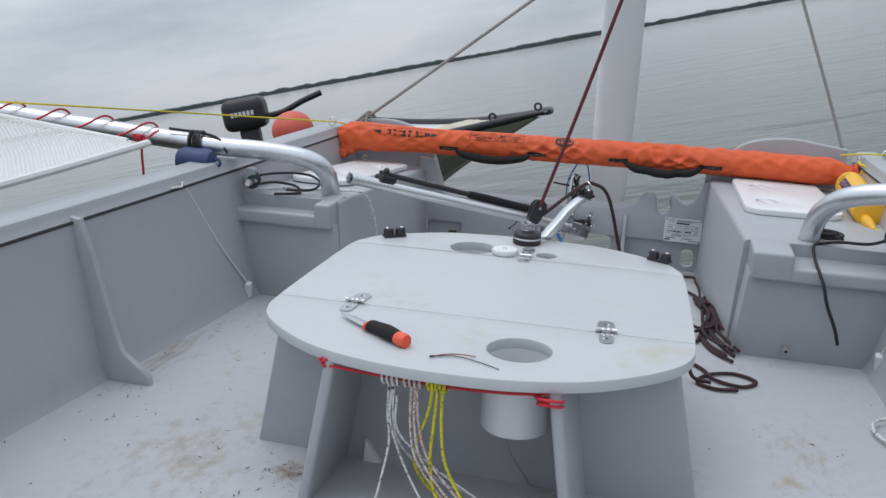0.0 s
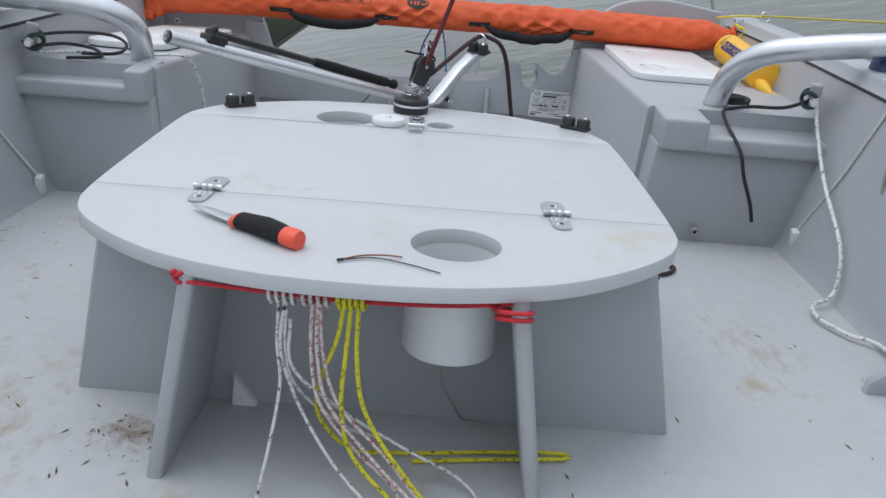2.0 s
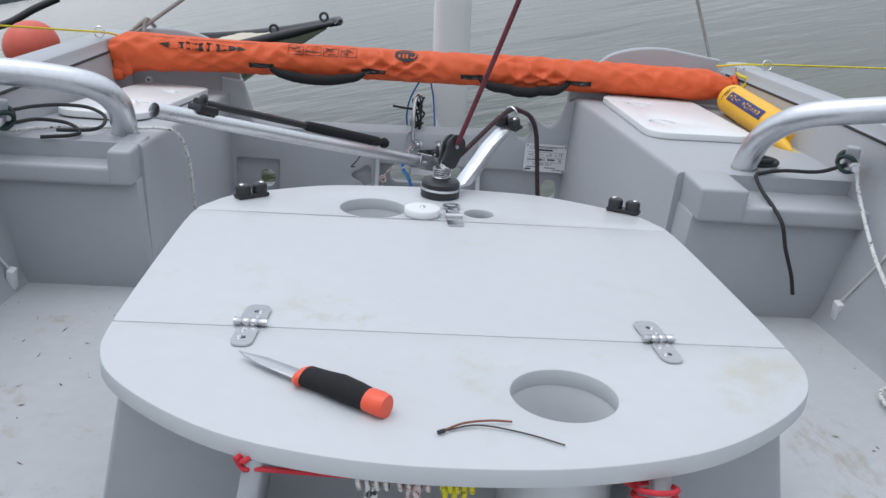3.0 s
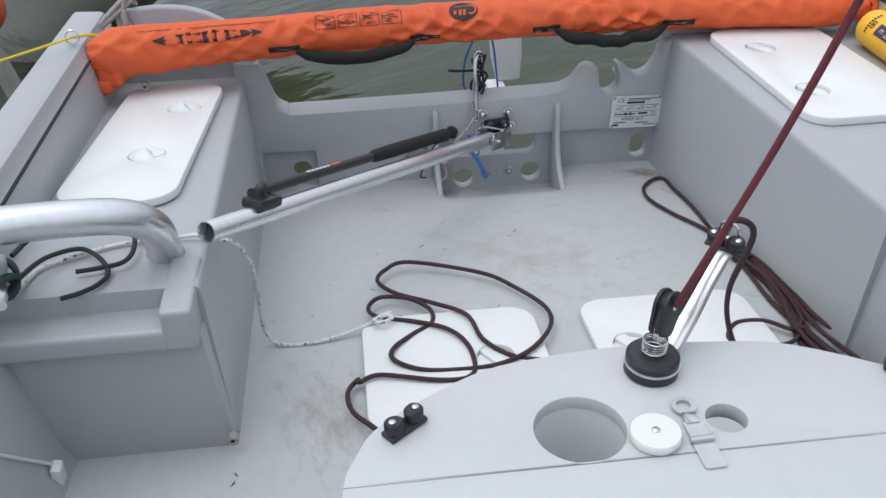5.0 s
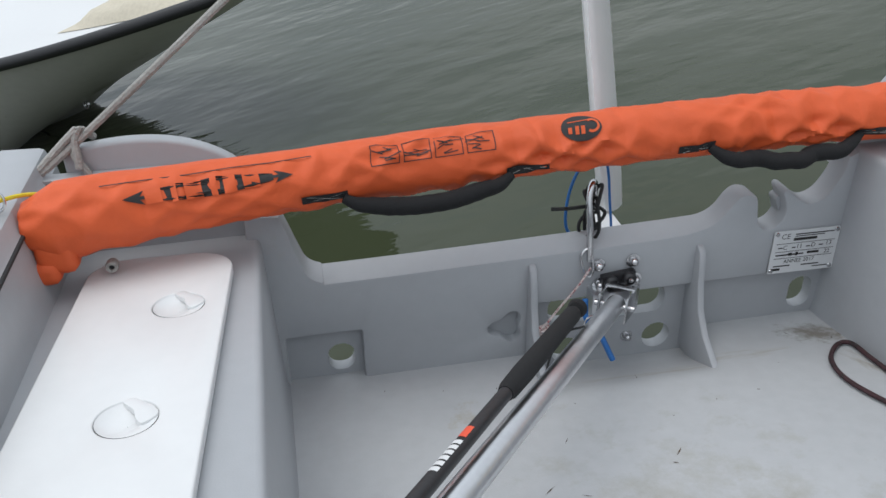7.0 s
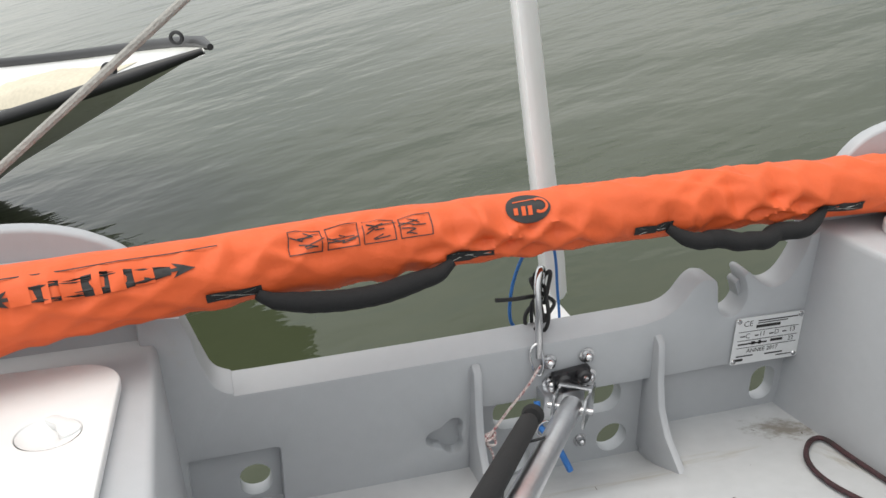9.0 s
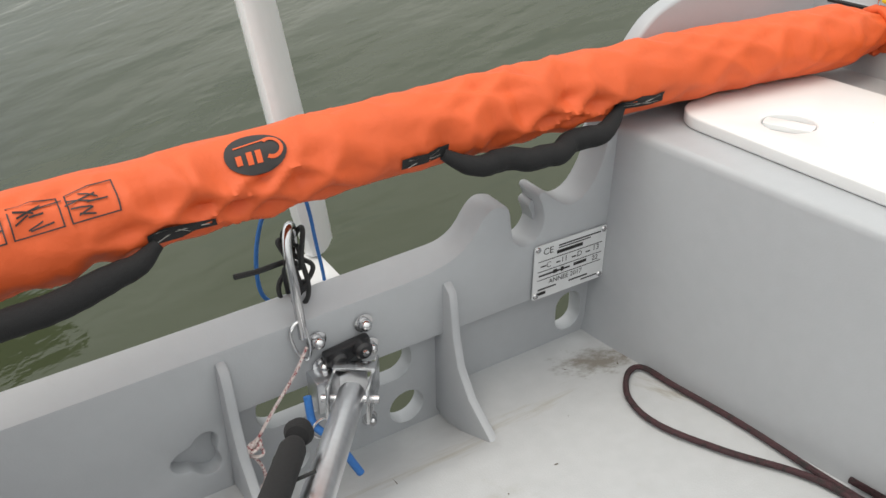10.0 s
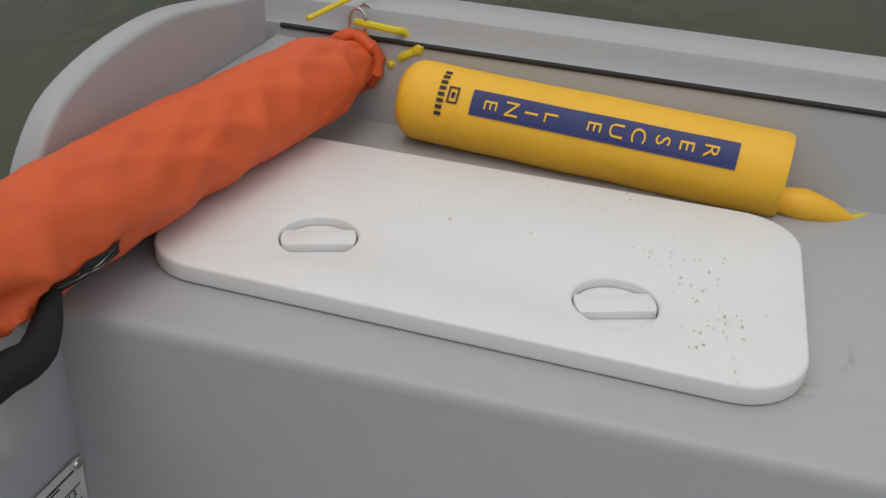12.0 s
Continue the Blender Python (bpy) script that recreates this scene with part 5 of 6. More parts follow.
HA = 196
for (pa, pb), (pc, pd) in (((-0.520, -0.450), (-0.198, -0.129)), ((0.096, 0.163), (0.412, 0.487))):
    for a, b_ in ((pa, pb), (pc, pd)):
        pt = bag_print([(a, HA - 9), (b_, HA - 9), (b_, HA + 9), (a, HA + 9)], WEBBING, "black stitched webbing patch", 0.002, 3, "patch")
        for s in (-1, 1):
            m_ = (a + b_) / 2
            h_ = (b_ - a) * 0.4
            pr = bag_print([(m_ - h_, HA - s * 6), (m_ - h_ + 0.003, HA - s * 6), (m_ + h_, HA + s * 6), (m_ + h_ - 0.003, HA + s * 6)], GREY_ROPE, "grey stitching", 0.0028, 2, "stitching")
    pts = []
    for i in range(13):
        t = i / 12
        x = pb - 0.008 + (pc - pb + 0.016) * t
        s_ = math.sin(math.pi * t) ** 0.6
        pts.append(bag_skin(x, radians(HA + 6), 0.004) + Vector((0, -0.012 * s_, -0.026 * s_)))
    prof_r = [0.007, 0.0115, 0.0135] + [0.0148] * 7 + [0.0135, 0.0115, 0.007]
    line_ = smooth_line(pts, 4)
    rr = [float(np.interp(i / (len(line_) - 1), np.linspace(0, 1, 13), prof_r)) * (1 + 0.02 * math.sin(i * 1.7)) for i in range(len(line_))]
    part("handle", tube(line_, rr, 12), FOAM, bag, "padded black carry handle")

# ---- yellow rescue line pouch ----
PA, PB = Vector((0.884, 1.664, 0.399)), Vector((0.868, 1.256, 0.401))
pd_ = (PB - PA).normalized()
PL = (PB - PA).length
ps = pd_.cross(Vector((0, 0, 1))).normalized()
pu = ps.cross(pd_)
pouch = thing("throw_line_pouch", "yellow fabric throw line pouch with navy label", "pouch")


def pouch_skin(d, a, lift=0.0):
    """d along the pouch, a round it from the top towards the cockpit."""
    r = 0.044 * (1 - 0.22 * max(0.0, 1 - d / 0.018) ** 2 - 0.06 * max(0.0, 1 - (PL - d) / 0.006) ** 2)
    w = noise.noise(Vector((d * 14, math.cos(a) * 1.5, math.sin(a) * 1.5)))
    return PA + pd_ * d + (pu * math.cos(a) + ps * math.sin(a)) * (r * (1 + 0.03 * w) + lift)


IN = 1 if ps.x < 0 else -1  # towards the cockpit
bm = bmesh.new()
rows_ = [[bm.verts.new(pouch_skin(PL * i / 60, 2 * math.pi * k / 36)) for k in range(36)] for i in range(61)]
for r0, r1 in zip(rows_, rows_[1:]):
    for k in range(36):
        bm.faces.new((r0[k], r0[(k + 1) % 36], r1[(k + 1) % 36], r1[k]))
bm.faces.new(rows_[0])
bm.faces.new(rows_[-1])
part("sleeve", bm, YELLOW, pouch, smooth=60)


def pouch_flat(bm, lift):
    """Lays a flat drawing (x along, y round, metres) on the pouch."""
    for v in bm.verts:
        v.co = pouch_skin(v.co.x, IN * v.co.y / 0.044, lift)
    return bm


def grid_rect(x0, x1, y0, y1, nx, ny):
    bm = bmesh.new()
    g = [[bm.verts.new((x0 + (x1 - x0) * i / nx, y0 + (y1 - y0) * j / ny, 0)) for j in range(ny + 1)] for i in range(nx + 1)]
    for r0, r1 in zip(g, g[1:]):
        for j in range(ny):
            bm.faces.new((r0[j], r0[j + 1], r1[j + 1], r1[j]))
    return bm


LY = 0.042
label = part("label", pouch_flat(grid_rect(0.087, 0.360, LY - 0.0135, LY + 0.0135, 30, 4), 0.0012), NAVY, pouch, "navy label with yellow words")
for word, spots in (("RESCUE", (0.334, 0.3105, 0.287, 0.263, 0.2405, 0.218)), ("LINE", (0.173, 0.152, 0.131, 0.108))):
    sign = part("word", pouch_flat(grid_rect(spots[-1] - 0.009, spots[0] + 0.009, LY - 0.0095, LY + 0.0095, 10, 2), 0.0016), NAVY, label, "yellow printed word " + word)
    for ch, mid in zip(word, spots):  # each letter lies on its side, its head towards the neck
        lt = letters(ch, 0.0205)
        for v in lt.verts:
            v.co = (mid + v.co.y, LY + v.co.x * 1.12, 0)
        part("letter", pouch_flat(lt, 0.0024), YELLOW, pouch)
for i in range(8):  # the maker's mark, as plain bars beside a small square
    part("print_bar", pouch_flat(grid_rect(0.049, 0.0565, LY - 0.031 + 0.0068 * i, LY - 0.027 + 0.0068 * i, 1, 1), 0.0012), INK, pouch)
for x0_, x1_, y0_, y1_ in ((0.060, 0.062, -0.012, 0.006), (0.070, 0.072, -0.012, 0.006), (0.060, 0.072, -0.012, -0.010), (0.060, 0.072, 0.004, 0.006), (0.064, 0.068, -0.006, 0.0)):
    part("print_bar", pouch_flat(grid_rect(x0_, x1_, LY + y0_, LY + y1_, 1, 2), 0.0012), INK, pouch)
neck = smooth_line([PB + Vector((-0.008, 0.008, -0.022)), PB + Vector((-0.006, -0.022, -0.024)), PB + Vector((0.0, -0.05, -0.030)), PB + Vector((0.006, -0.072, -0.034))], 5)
part("neck", tube(neck, [float(np.interp(i, [0, 5, 10, 15], [0.012, 0.017, 0.013, 0.005])) for i in range(16)], 12), YELLOW, pouch, "gathered yellow neck")
rope("yellow_line", "yellow cord from the rescue line pouch", [PB + Vector((0.006, -0.070, -0.034)), PB + Vector((0.03, -0.11, -0.038)), PB + Vector((0.01, -0.20, -0.042)), PB + Vector((-0.05, -0.26, -0.042))], 0.0045, YELLOW_CORD, category="cord")
kn = Vector((0.93, 1.675, 0.432))
kx = thing("yellow_knot", "yellow cord knotted to the bag rings", "cord")
part("loop", tube(smooth_line([bag_axis(0.895) + Vector((0.022, 0, 0.045)), (0.915, 1.70, 0.462), (0.93, 1.685, 0.455), kn, (0.93, 1.685, 0.425), (0.915, 1.70, 0.42)], 6), 0.0045, 8), YELLOW_CORD, kx)
part("knot", tube([kn + Vector((0.010 * math.cos(2.1 * a), 0.012 * math.sin(3.3 * a), 0.013 * math.sin(1.4 * a))) for a in np.linspace(0, 7.5, 44)], 0.005, 8), YELLOW_CORD, kx)

# ---- side rails: the bent aluminium beams to the floats ----
rail_p = thing("side_rail", "bent aluminium tube rail rising from the seat locker", "rail", group="side rails")
part("tube", tube(smooth_line([(-0.648, 0.950, 0.35), (-0.644, 0.930, 0.405), (-0.650, 0.905, 0.455), (-0.69, 0.872, 0.493), (-0.80, 0.835, 0.514), (-0.93, 0.800, 0.523), (-1.08, 0.770, 0.540), (-1.5, 0.655, 0.594), (-2.6, 0.32, 0.745)], 8), 0.026, 20), ALUMINIUM, rail_p)
part("foot_ring", moved(lathe([(0.0262, -0.002), (0.0285, 0.0), (0.0285, 0.004), (0.0262, 0.006)], 24, False), Matrix.Translation((-0.646, 0.942, 0.378)) @ pose(0, 0, 0, 18, 0, 0)), GREY_ROPE, rail_p, "thin sealant ring at the foot")
rail_s = thing("side_rail", "bent aluminium tube rail rising from the seat locker", "rail", group="side rails")
part("tube", tube(smooth_line([(0.672, 0.975, 0.34), (0.672, 0.955, 0.40), (0.685, 0.915, 0.465), (0.73, 0.86, 0.517), (0.82, 0.81, 0.545), (0.95, 0.775, 0.566), (1.10, 0.76, 0.585), (1.45, 0.755, 0.62), (2.6, 0.75, 0.73)], 8), 0.026, 20), ALUMINIUM, rail_s)

part("foot_ring", moved(lathe([(0.0262, -0.002), (0.0285, 0.0), (0.0285, 0.004), (0.0262, 0.006)], 24, False), Matrix.Translation((0.672, 0.962, 0.377)) @ pose(0, 0, 0, 14, 0, 0)), GREY_ROPE, rail_s, "thin sealant ring at the foot")

# ---- trampoline net at the port rail ----
net = thing("trampoline_net", "white mesh trampoline laced to the rail", "net")
hem = [Vector((-1.08, 0.60, 0.556)), Vector((-1.42, 0.57, 0.598)), Vector((-2.0, 0.40, 0.665)), Vector((-2.6, 0.22, 0.74))]
inner = smooth_line([(-1.02, 0.60, 0.556), (-1.04, 0.25, 0.548), (-1.035, -0.25, 0.553), (-1.03, -1.0, 0.56), (-1.03, -1.8, 0.565)], 8)
part("edge_tape", tube(inner, 0.010, 8), NET, net, "white hemmed edge")
part("edge_tape", tube(hem, 0.009, 8), NET, net, "white hemmed edge")
nb = bmesh.new()
nv = {}
NX, NY = 130, 170


def net_at(i, j):
    x = -1.05 - 1.5 * i / NX
    head = 0.60 - 0.30 * max(0.0, (-1.2 - x) / 1.35)
    y = head - 2.3 * j / NY
    sag = 0.03 * math.sin(math.pi * min(1, (0.60 - y) / 2.3)) * min(1, (-1.03 - x) / 0.4)
    return Vector((x, y, 0.554 + 0.12 * (-1.05 - x) - sag - 0.004 * (0.60 - y)))


def strip(a_, b_, across):
    d = (b_ - a_).normalized().cross(Vector((0, 0, 1))).normalized() * across
    return [nb.verts.new(p) for p in (a_ - d, a_ + d, b_ + d, b_ - d)]


for i in range(0, NX + 1):
    for j in range(0, NY, 10):
        nb.faces.new(strip(net_at(i, j), net_at(i, min(j + 10, NY)), 0.0044))
for j in range(0, NY + 1):
    for i in range(0, NX, 10):
        nb.faces.new(strip(net_at(i, j) + Vector((0, 0, 0.0012)), net_at(min(i + 10, NX), j) + Vector((0, 0, 0.0012)), 0.0052))
mesh_part = part("mesh", nb, NET, net, "open white weave")
mesh_part["kind"] = "stuff"
for i in range(9):
    x = -1.13 - 0.115 * i
    zr, yr = 0.546 + 0.128 * (-1.08 - x), 0.770 + 0.285 * (x + 1.08)  # the rail above this lacing
    yh = 0.595 + 0.24 * min(0.0, x + 1.25)
    part("lacing", tube(smooth_line([(x - 0.02, yh, zr + 0.004), (x + 0.005, (yh + yr) / 2 - 0.02, zr + 0.012), (x + 0.022, yr - 0.012, zr + 0.031), (x + 0.03, yr + 0.024, zr + 0.012), (x + 0.02, yr + 0.018, zr - 0.02)], 5), 0.003, 7), RED_ROPE, net, "red lacing line")
rope("red_line", "end of red lacing line hanging from the rail", [(-1.05, 0.70, 0.572), (-1.045, 0.66, 0.567), (-1.05, 0.62, 0.545), (-1.045, 0.61, 0.48), (-1.04, 0.605, 0.43)], 0.0032, RED_ROPE)
rk = [(-1.05 + 0.012 * math.cos(2 * a), 0.605 + 0.01 * math.sin(3 * a), 0.560 + 0.014 * math.sin(1.3 * a)) for a in np.linspace(0, 7, 40)]
rope("red_line", "knot of red lacing line at the net corner", rk, 0.0035, RED_ROPE, 2)
for s in (-1, 1):
    x_ = -1.0 if s < 0 else 1.18
    st = [(x_ + 0.014 * k / 24 * 2, (0.787 if s < 0 else 0.759) + 0.031 * math.cos(k * math.pi / 6), (0.531 if s < 0 else 0.592) + 0.031 * math.sin(k * math.pi / 6)) for k in range(37)]
    rope("lashing_cord", "black cord lashed round the rail", st, 0.0045, BLACK_CORD, 2, category="cord")
rope("lashing_cord", "loose black cord end hanging from the rail", [(-0.985, 0.757, 0.525), (-0.99, 0.745, 0.50), (-1.0, 0.735, 0.46), (-1.0, 0.73, 0.43)], 0.004, BLACK_CORD, category="cord")
rope("lashing_cord", "black cord run along the rail", [(-1.05, 0.755, 0.570), (-0.97, 0.785, 0.559), (-0.92, 0.79, 0.545), (-0.89, 0.78, 0.51)], 0.004, BLACK_CORD, category="cord")
rope("lashing_cord", "red and black cords lashed under the rail", [(1.13, 0.735, 0.62), (1.11, 0.725, 0.58), (1.09, 0.73, 0.54), (1.075, 0.735, 0.53)], 0.005, RED_ROPE, category="cord")
rope("lashing_cord", "green cord lashed round the rail", [(1.05, 0.745, 0.61), (1.09, 0.735, 0.622), (1.13, 0.74, 0.612), (1.16, 0.75, 0.60), (1.12, 0.735, 0.585), (1.08, 0.735, 0.60)], 0.007, GREEN_CORD, category="cord")
hem_s = thing("trampoline_corner", "rolled white corner of the trampoline laced to the rail", "net")
part("corner", tube(smooth_line([(1.17, 0.70, 0.60), (1.22, 0.69, 0.605), (1.35, 0.69, 0.615), (2.0, 0.69, 0.67)], 6), [0.008] * 3 + [0.016] * 16, 10), NET, hem_s)

# ---- yellow lines with rings to the gunwales ----
for pts, ring_at in (([(-0.918, 1.655, 0.478), (-1.21, 0.973, 0.580), (-1.5, 0.296, 0.681), (-2.2, -1.34, 0.927)], (-0.918, 1.655, 0.478)), ([(0.985, 1.717, 0.497), (1.5, 1.80, 0.50), (2.2, 1.92, 0.50), (3.0, 2.05, 0.50)], (0.995, 1.717, 0.495))):
    yl = thing("yellow_line", "thin yellow line with a steel ring at the gunwale", "line")
    part("line", tube(smooth_line(pts, 6), 0.0027, 7), YELLOW_CORD, yl)
    c = Vector(ring_at)
    part("ring", tube([c + Vector((0.014 * math.cos(a), 0.004 * math.sin(a), 0.014 * math.sin(a))) for a in np.linspace(0, 6.283, 21)[:-1]], 0.0022, 8, closed=True), STEEL, yl)
    g = Vector((math.copysign(0.865, c.x), c.y + 0.06, gunwale_z(c.x, c.y) - 0.004))
    part("lashing", tube(smooth_line([c, (c + g) / 2 + Vector((0, 0, 0.004)), g], 5), 0.003, 7), YELLOW_CORD, yl)

# ---- stays and mooring lines from the stern corners ----
rope("stay_line", "grey laid rope running up from the stern corner", [(-0.845, 1.83, 0.44), (-0.835, 1.845, 0.50), (-0.74, 1.86, 0.555), (1.133, 2.18, 2.0), (1.9, 2.3, 2.6)], 0.0062, GREY_ROPE)
rope("stay_line", "grey rope running up from the stern corner", [(0.885, 1.88, 0.42), (0.893, 1.93, 0.48), (0.60, 1.95, 1.2), (0.267, 1.95, 2.0), (-0.1, 1.95, 2.9)], 0.0055, GREY_ROPE)
rope("grey_rope", "grey rope tied through the stern coaming", [(-0.83, 1.838, 0.405), (-0.835, 1.835, 0.43), (-0.85, 1.84, 0.46), (-0.84, 1.86, 0.49), (-0.825, 1.88, 0.47)], 0.006, GREY_ROPE)

# ---- shock cords with white hooks along the hull sides ----
for s, top, foot in ((-1, (-0.885, 0.545, 0.462), (-0.826, 0.757, 0.113)), (1, (0.885, 0.575, 0.488), (0.836, 0.748, 0.130))):
    sc = thing("shock_cord", "thin white cord with a white plastic hook on the hull side", "cord")
    a_, b_ = Vector(top), Vector(foot)
    part("cord", tube(smooth_line([a_ + Vector((0, -0.07, 0.012)), a_ + Vector((-s * 0.006, -0.03, 0.008)), a_, a_.lerp(b_, 0.5), b_ + Vector((0, 0, 0.03))], 6), 0.0028, 7), PLAIN_ROPE, sc)
    part("hook", moved(box(-0.008, 0.008, -0.011, 0.011, -0.012, 0.036, 0.004), Matrix.Translation(b_) @ pose(0, 0, 0, 12, s * -8, 0)), WHITE, sc, "white plastic hook")
    part("eye", tube([b_ + Vector((0.0, -0.012 + 0.012 * math.cos(a), -0.012 + 0.012 * math.sin(a))) for a in np.linspace(0, 6.283, 17)[:-1]], 0.0022, 7, closed=True), BLACK, sc)


# ---- horn cleats on the hull sides, with ropes ----
def horn(s, at):
    h = thing("horn_cleat", "grey horn cleat wound with dark green line", "cleat", at)
    part("bracket", box(-0.013, 0.013, -0.014, 0.014, -0.012, 0.034, 0.006, 3), GELCOAT, h, "grey moulded bracket")
    part("horn", tube(smooth_line([(0, -0.075, 0.004), (0, -0.035, 0.0), (0, 0.035, 0.0), (0, 0.075, 0.004)], 5), [0.007] * 3 + [0.010] * 10 + [0.007] * 3, 10), ALUMINIUM, h)
    wr_ = [(-s * 0.004 - s * 0.016 * math.cos(2 * a), 0.034 * math.sin(a), 0.016 * math.sin(2 * a)) for a in np.linspace(0, 12.6, 90)]
    part("turns", tube([(x - s * 0.006, y + 0.004 * math.sin(0.5 * i), z) for i, (x, y, z) in enumerate(wr_)], 0.0042, 7), GREEN_CORD, h, "turns of dark green line")


horn(-1, pose(-0.850, 0.835, 0.428, 0, 12, 20))
horn(1, pose(0.858, 0.875, 0.425, 0, 0, -20))
rope("seat_rope", "white flecked rope lying over the seat locker", [(-0.842, 0.815, 0.43), (-0.838, 0.84, 0.402), (-0.832, 0.886, 0.391), (-0.820, 0.92, 0.387), (-0.767, 0.954, 0.384), (-0.717, 0.976, 0.382), (-0.644, 0.980, 0.383), (-0.606, 0.978, 0.387), (-0.578, 0.960, 0.392), (-0.548, 0.944, 0.394)], 0.0034, WHITE_ROPE)
rope("floor_rope", "white flecked rope trailing down to the floor", [(-0.547, 0.944, 0.394), (-0.532, 0.950, 0.372), (-0.526, 0.978, 0.32), (-0.530, 1.02, 0.25), (-0.537, 1.068, 0.168), (-0.536, 1.085, 0.10), (-0.51, 1.075, floor_z(1.07) + 0.005), (-0.44, 1.075, floor_z(1.08) + 0.005), (-0.36, 1.095, 0.082), (-0.315, 1.112, 0.092), (-0.30, 1.10, 0.096), (-0.322, 1.085, 0.098), (-0.335, 1.10, 0.094), (-0.30, 1.118, 0.096)], 0.0036, WHITE_ROPE)
rope("black_cord", "black cord bent in a loop over the seat locker", [(-0.845, 0.89, 0.43), (-0.83, 0.95, 0.425), (-0.79, 1.0, 0.42), (-0.74, 1.01, 0.415), (-0.70, 0.985, 0.405), (-0.69, 0.94, 0.396), (-0.70, 0.905, 0.395), (-0.735, 0.895, 0.394), (-0.765, 0.89, 0.394)], 0.0038, BLACK_CORD, category="cord")
rope("black_cord", "black cord led across the locker and hanging over its edge", [(0.85, 0.865, 0.425), (0.80, 0.88, 0.40), (0.74, 0.91, 0.39), (0.70, 0.915, 0.382), (0.675, 0.90, 0.378), (0.672, 0.85, 0.36), (0.675, 0.79, 0.345), (0.685, 0.755, 0.32), (0.70, 0.75, 0.27), (0.725, 0.755, 0.215), (0.74, 0.76, 0.17)], 0.0042, BLACK_CORD, category="cord")
coil = [(0.715 + 0.042 * math.cos(a), 1.0 + 0.030 * math.sin(a), 0.376 + 0.0015 * a) for a in np.linspace(0, 11.5, 50)]
rope("cord_coil", "small coil of black cord lying on the locker", coil, 0.0058, BLACK_CORD, 2, category="cord")
rope("side_rope", "white flecked rope hanging from the cleat to the floor", [(0.845, 0.824, 0.437), (0.846, 0.800, 0.388), (0.838, 0.678, 0.298), (0.831, 0.525, 0.220), (0.824, 0.480, 0.160), (0.808, 0.462, 0.134), (0.770, 0.436, 0.129), (0.758, 0.379, 0.130), (0.786, 0.314, 0.133), (0.812, 0.290, 0.136), (0.824, 0.262, 0.138), (0.822, 0.20, 0.141)], 0.0040, WHITE_ROPE)
rope("grey_line", "loose grey cord end hanging on the hull side", [(0.876, 0.53, 0.47), (0.868, 0.50, 0.43), (0.862, 0.49, 0.38), (0.862, 0.485, 0.34)], 0.003, GREY_ROPE, category="cord")
for x, y, z, turn in ((-0.57, 0.79, 0.125, 90), (-0.797, 1.68, 0.349, 90), (0.63, 0.79, 0.125, 90)):
    ft = thing("drain_bung", "small dark drain fitting in the locker face", "fitting", pose(x, y, z, turn, 0, 0))
    part("ring", lathe([(0.004, 0.0), (0.004, 0.004), (0.0085, 0.004), (0.0095, 0.0), (0.0085, -0.01)], 16, False), GREY_ROPE, ft)
    # the hole's inner shade, put in as a black disc
    part("bore_shade", lathe([(0.004, 0.0015), (0.0005, 0.0015)], 12), BLACK, ft)
for s, at in ((-1, (-0.960, 0.735, 0.490)), (1, (0.985, 0.80, 0.505))):
    fd = thing("fender", "small dark blue fender hanging on the gunwale", "fender", pose(*at, 0, 90, 0))
    part("body", lathe([(0.010, -0.055), (0.030, -0.048), (0.036, -0.035), (0.036, 0.035), (0.030, 0.048), (0.010, 0.055)], 24), BLUE_FENDER, fd)
    part("eye", tube([(0.010 * math.cos(a), 0, 0.062 + 0.010 * math.sin(a)) for a in np.linspace(0, 6.283, 17)[:-1]], 0.004, 8, closed=True), BLUE_FENDER, fd)

# ---- leaf bits and grit on the floor ----
rnd = random.Random(11)
db = bmesh.new()
for i in range(230):
    if i < 110:
        x, y = -0.84 + abs(rnd.gauss(0, 0.22)), rnd.uniform(-0.7, 0.75)
    elif i < 150:
        x, y = rnd.uniform(0.2, 0.80), rnd.uniform(-0.3, 0.75)
    elif i < 190:
        x, y = rnd.gauss(-0.32, 0.05), rnd.gauss(-0.17, 0.06)
    else:
        x, y = rnd.uniform(-0.5, 0.43), rnd.uniform(1.1, 1.75)
    if abs(x) > half_width(y) - 0.02:
        continue
    l_, w_, t_ = abs(rnd.gauss(0.0028, 0.003)) + 0.0008, rnd.uniform(0.0005, 0.0015), rnd.uniform(0, 3.14)
    d = Vector((math.cos(t_), math.sin(t_), 0)) * l_
    n_ = Vector((-math.sin(t_), math.cos(t_), 0)) * w_
    c = Vector((x, y, floor_at(x, y) + 0.0012))
    db.faces.new([db.verts.new(p) for p in (c - d, c + n_, c + d + Vector((0, 0, 0.001)), c - n_)])
tagged(part("floor_debris", db, DEBRIS), "dry leaf bits and grit scattered on the floor", "debris", kind="stuff")

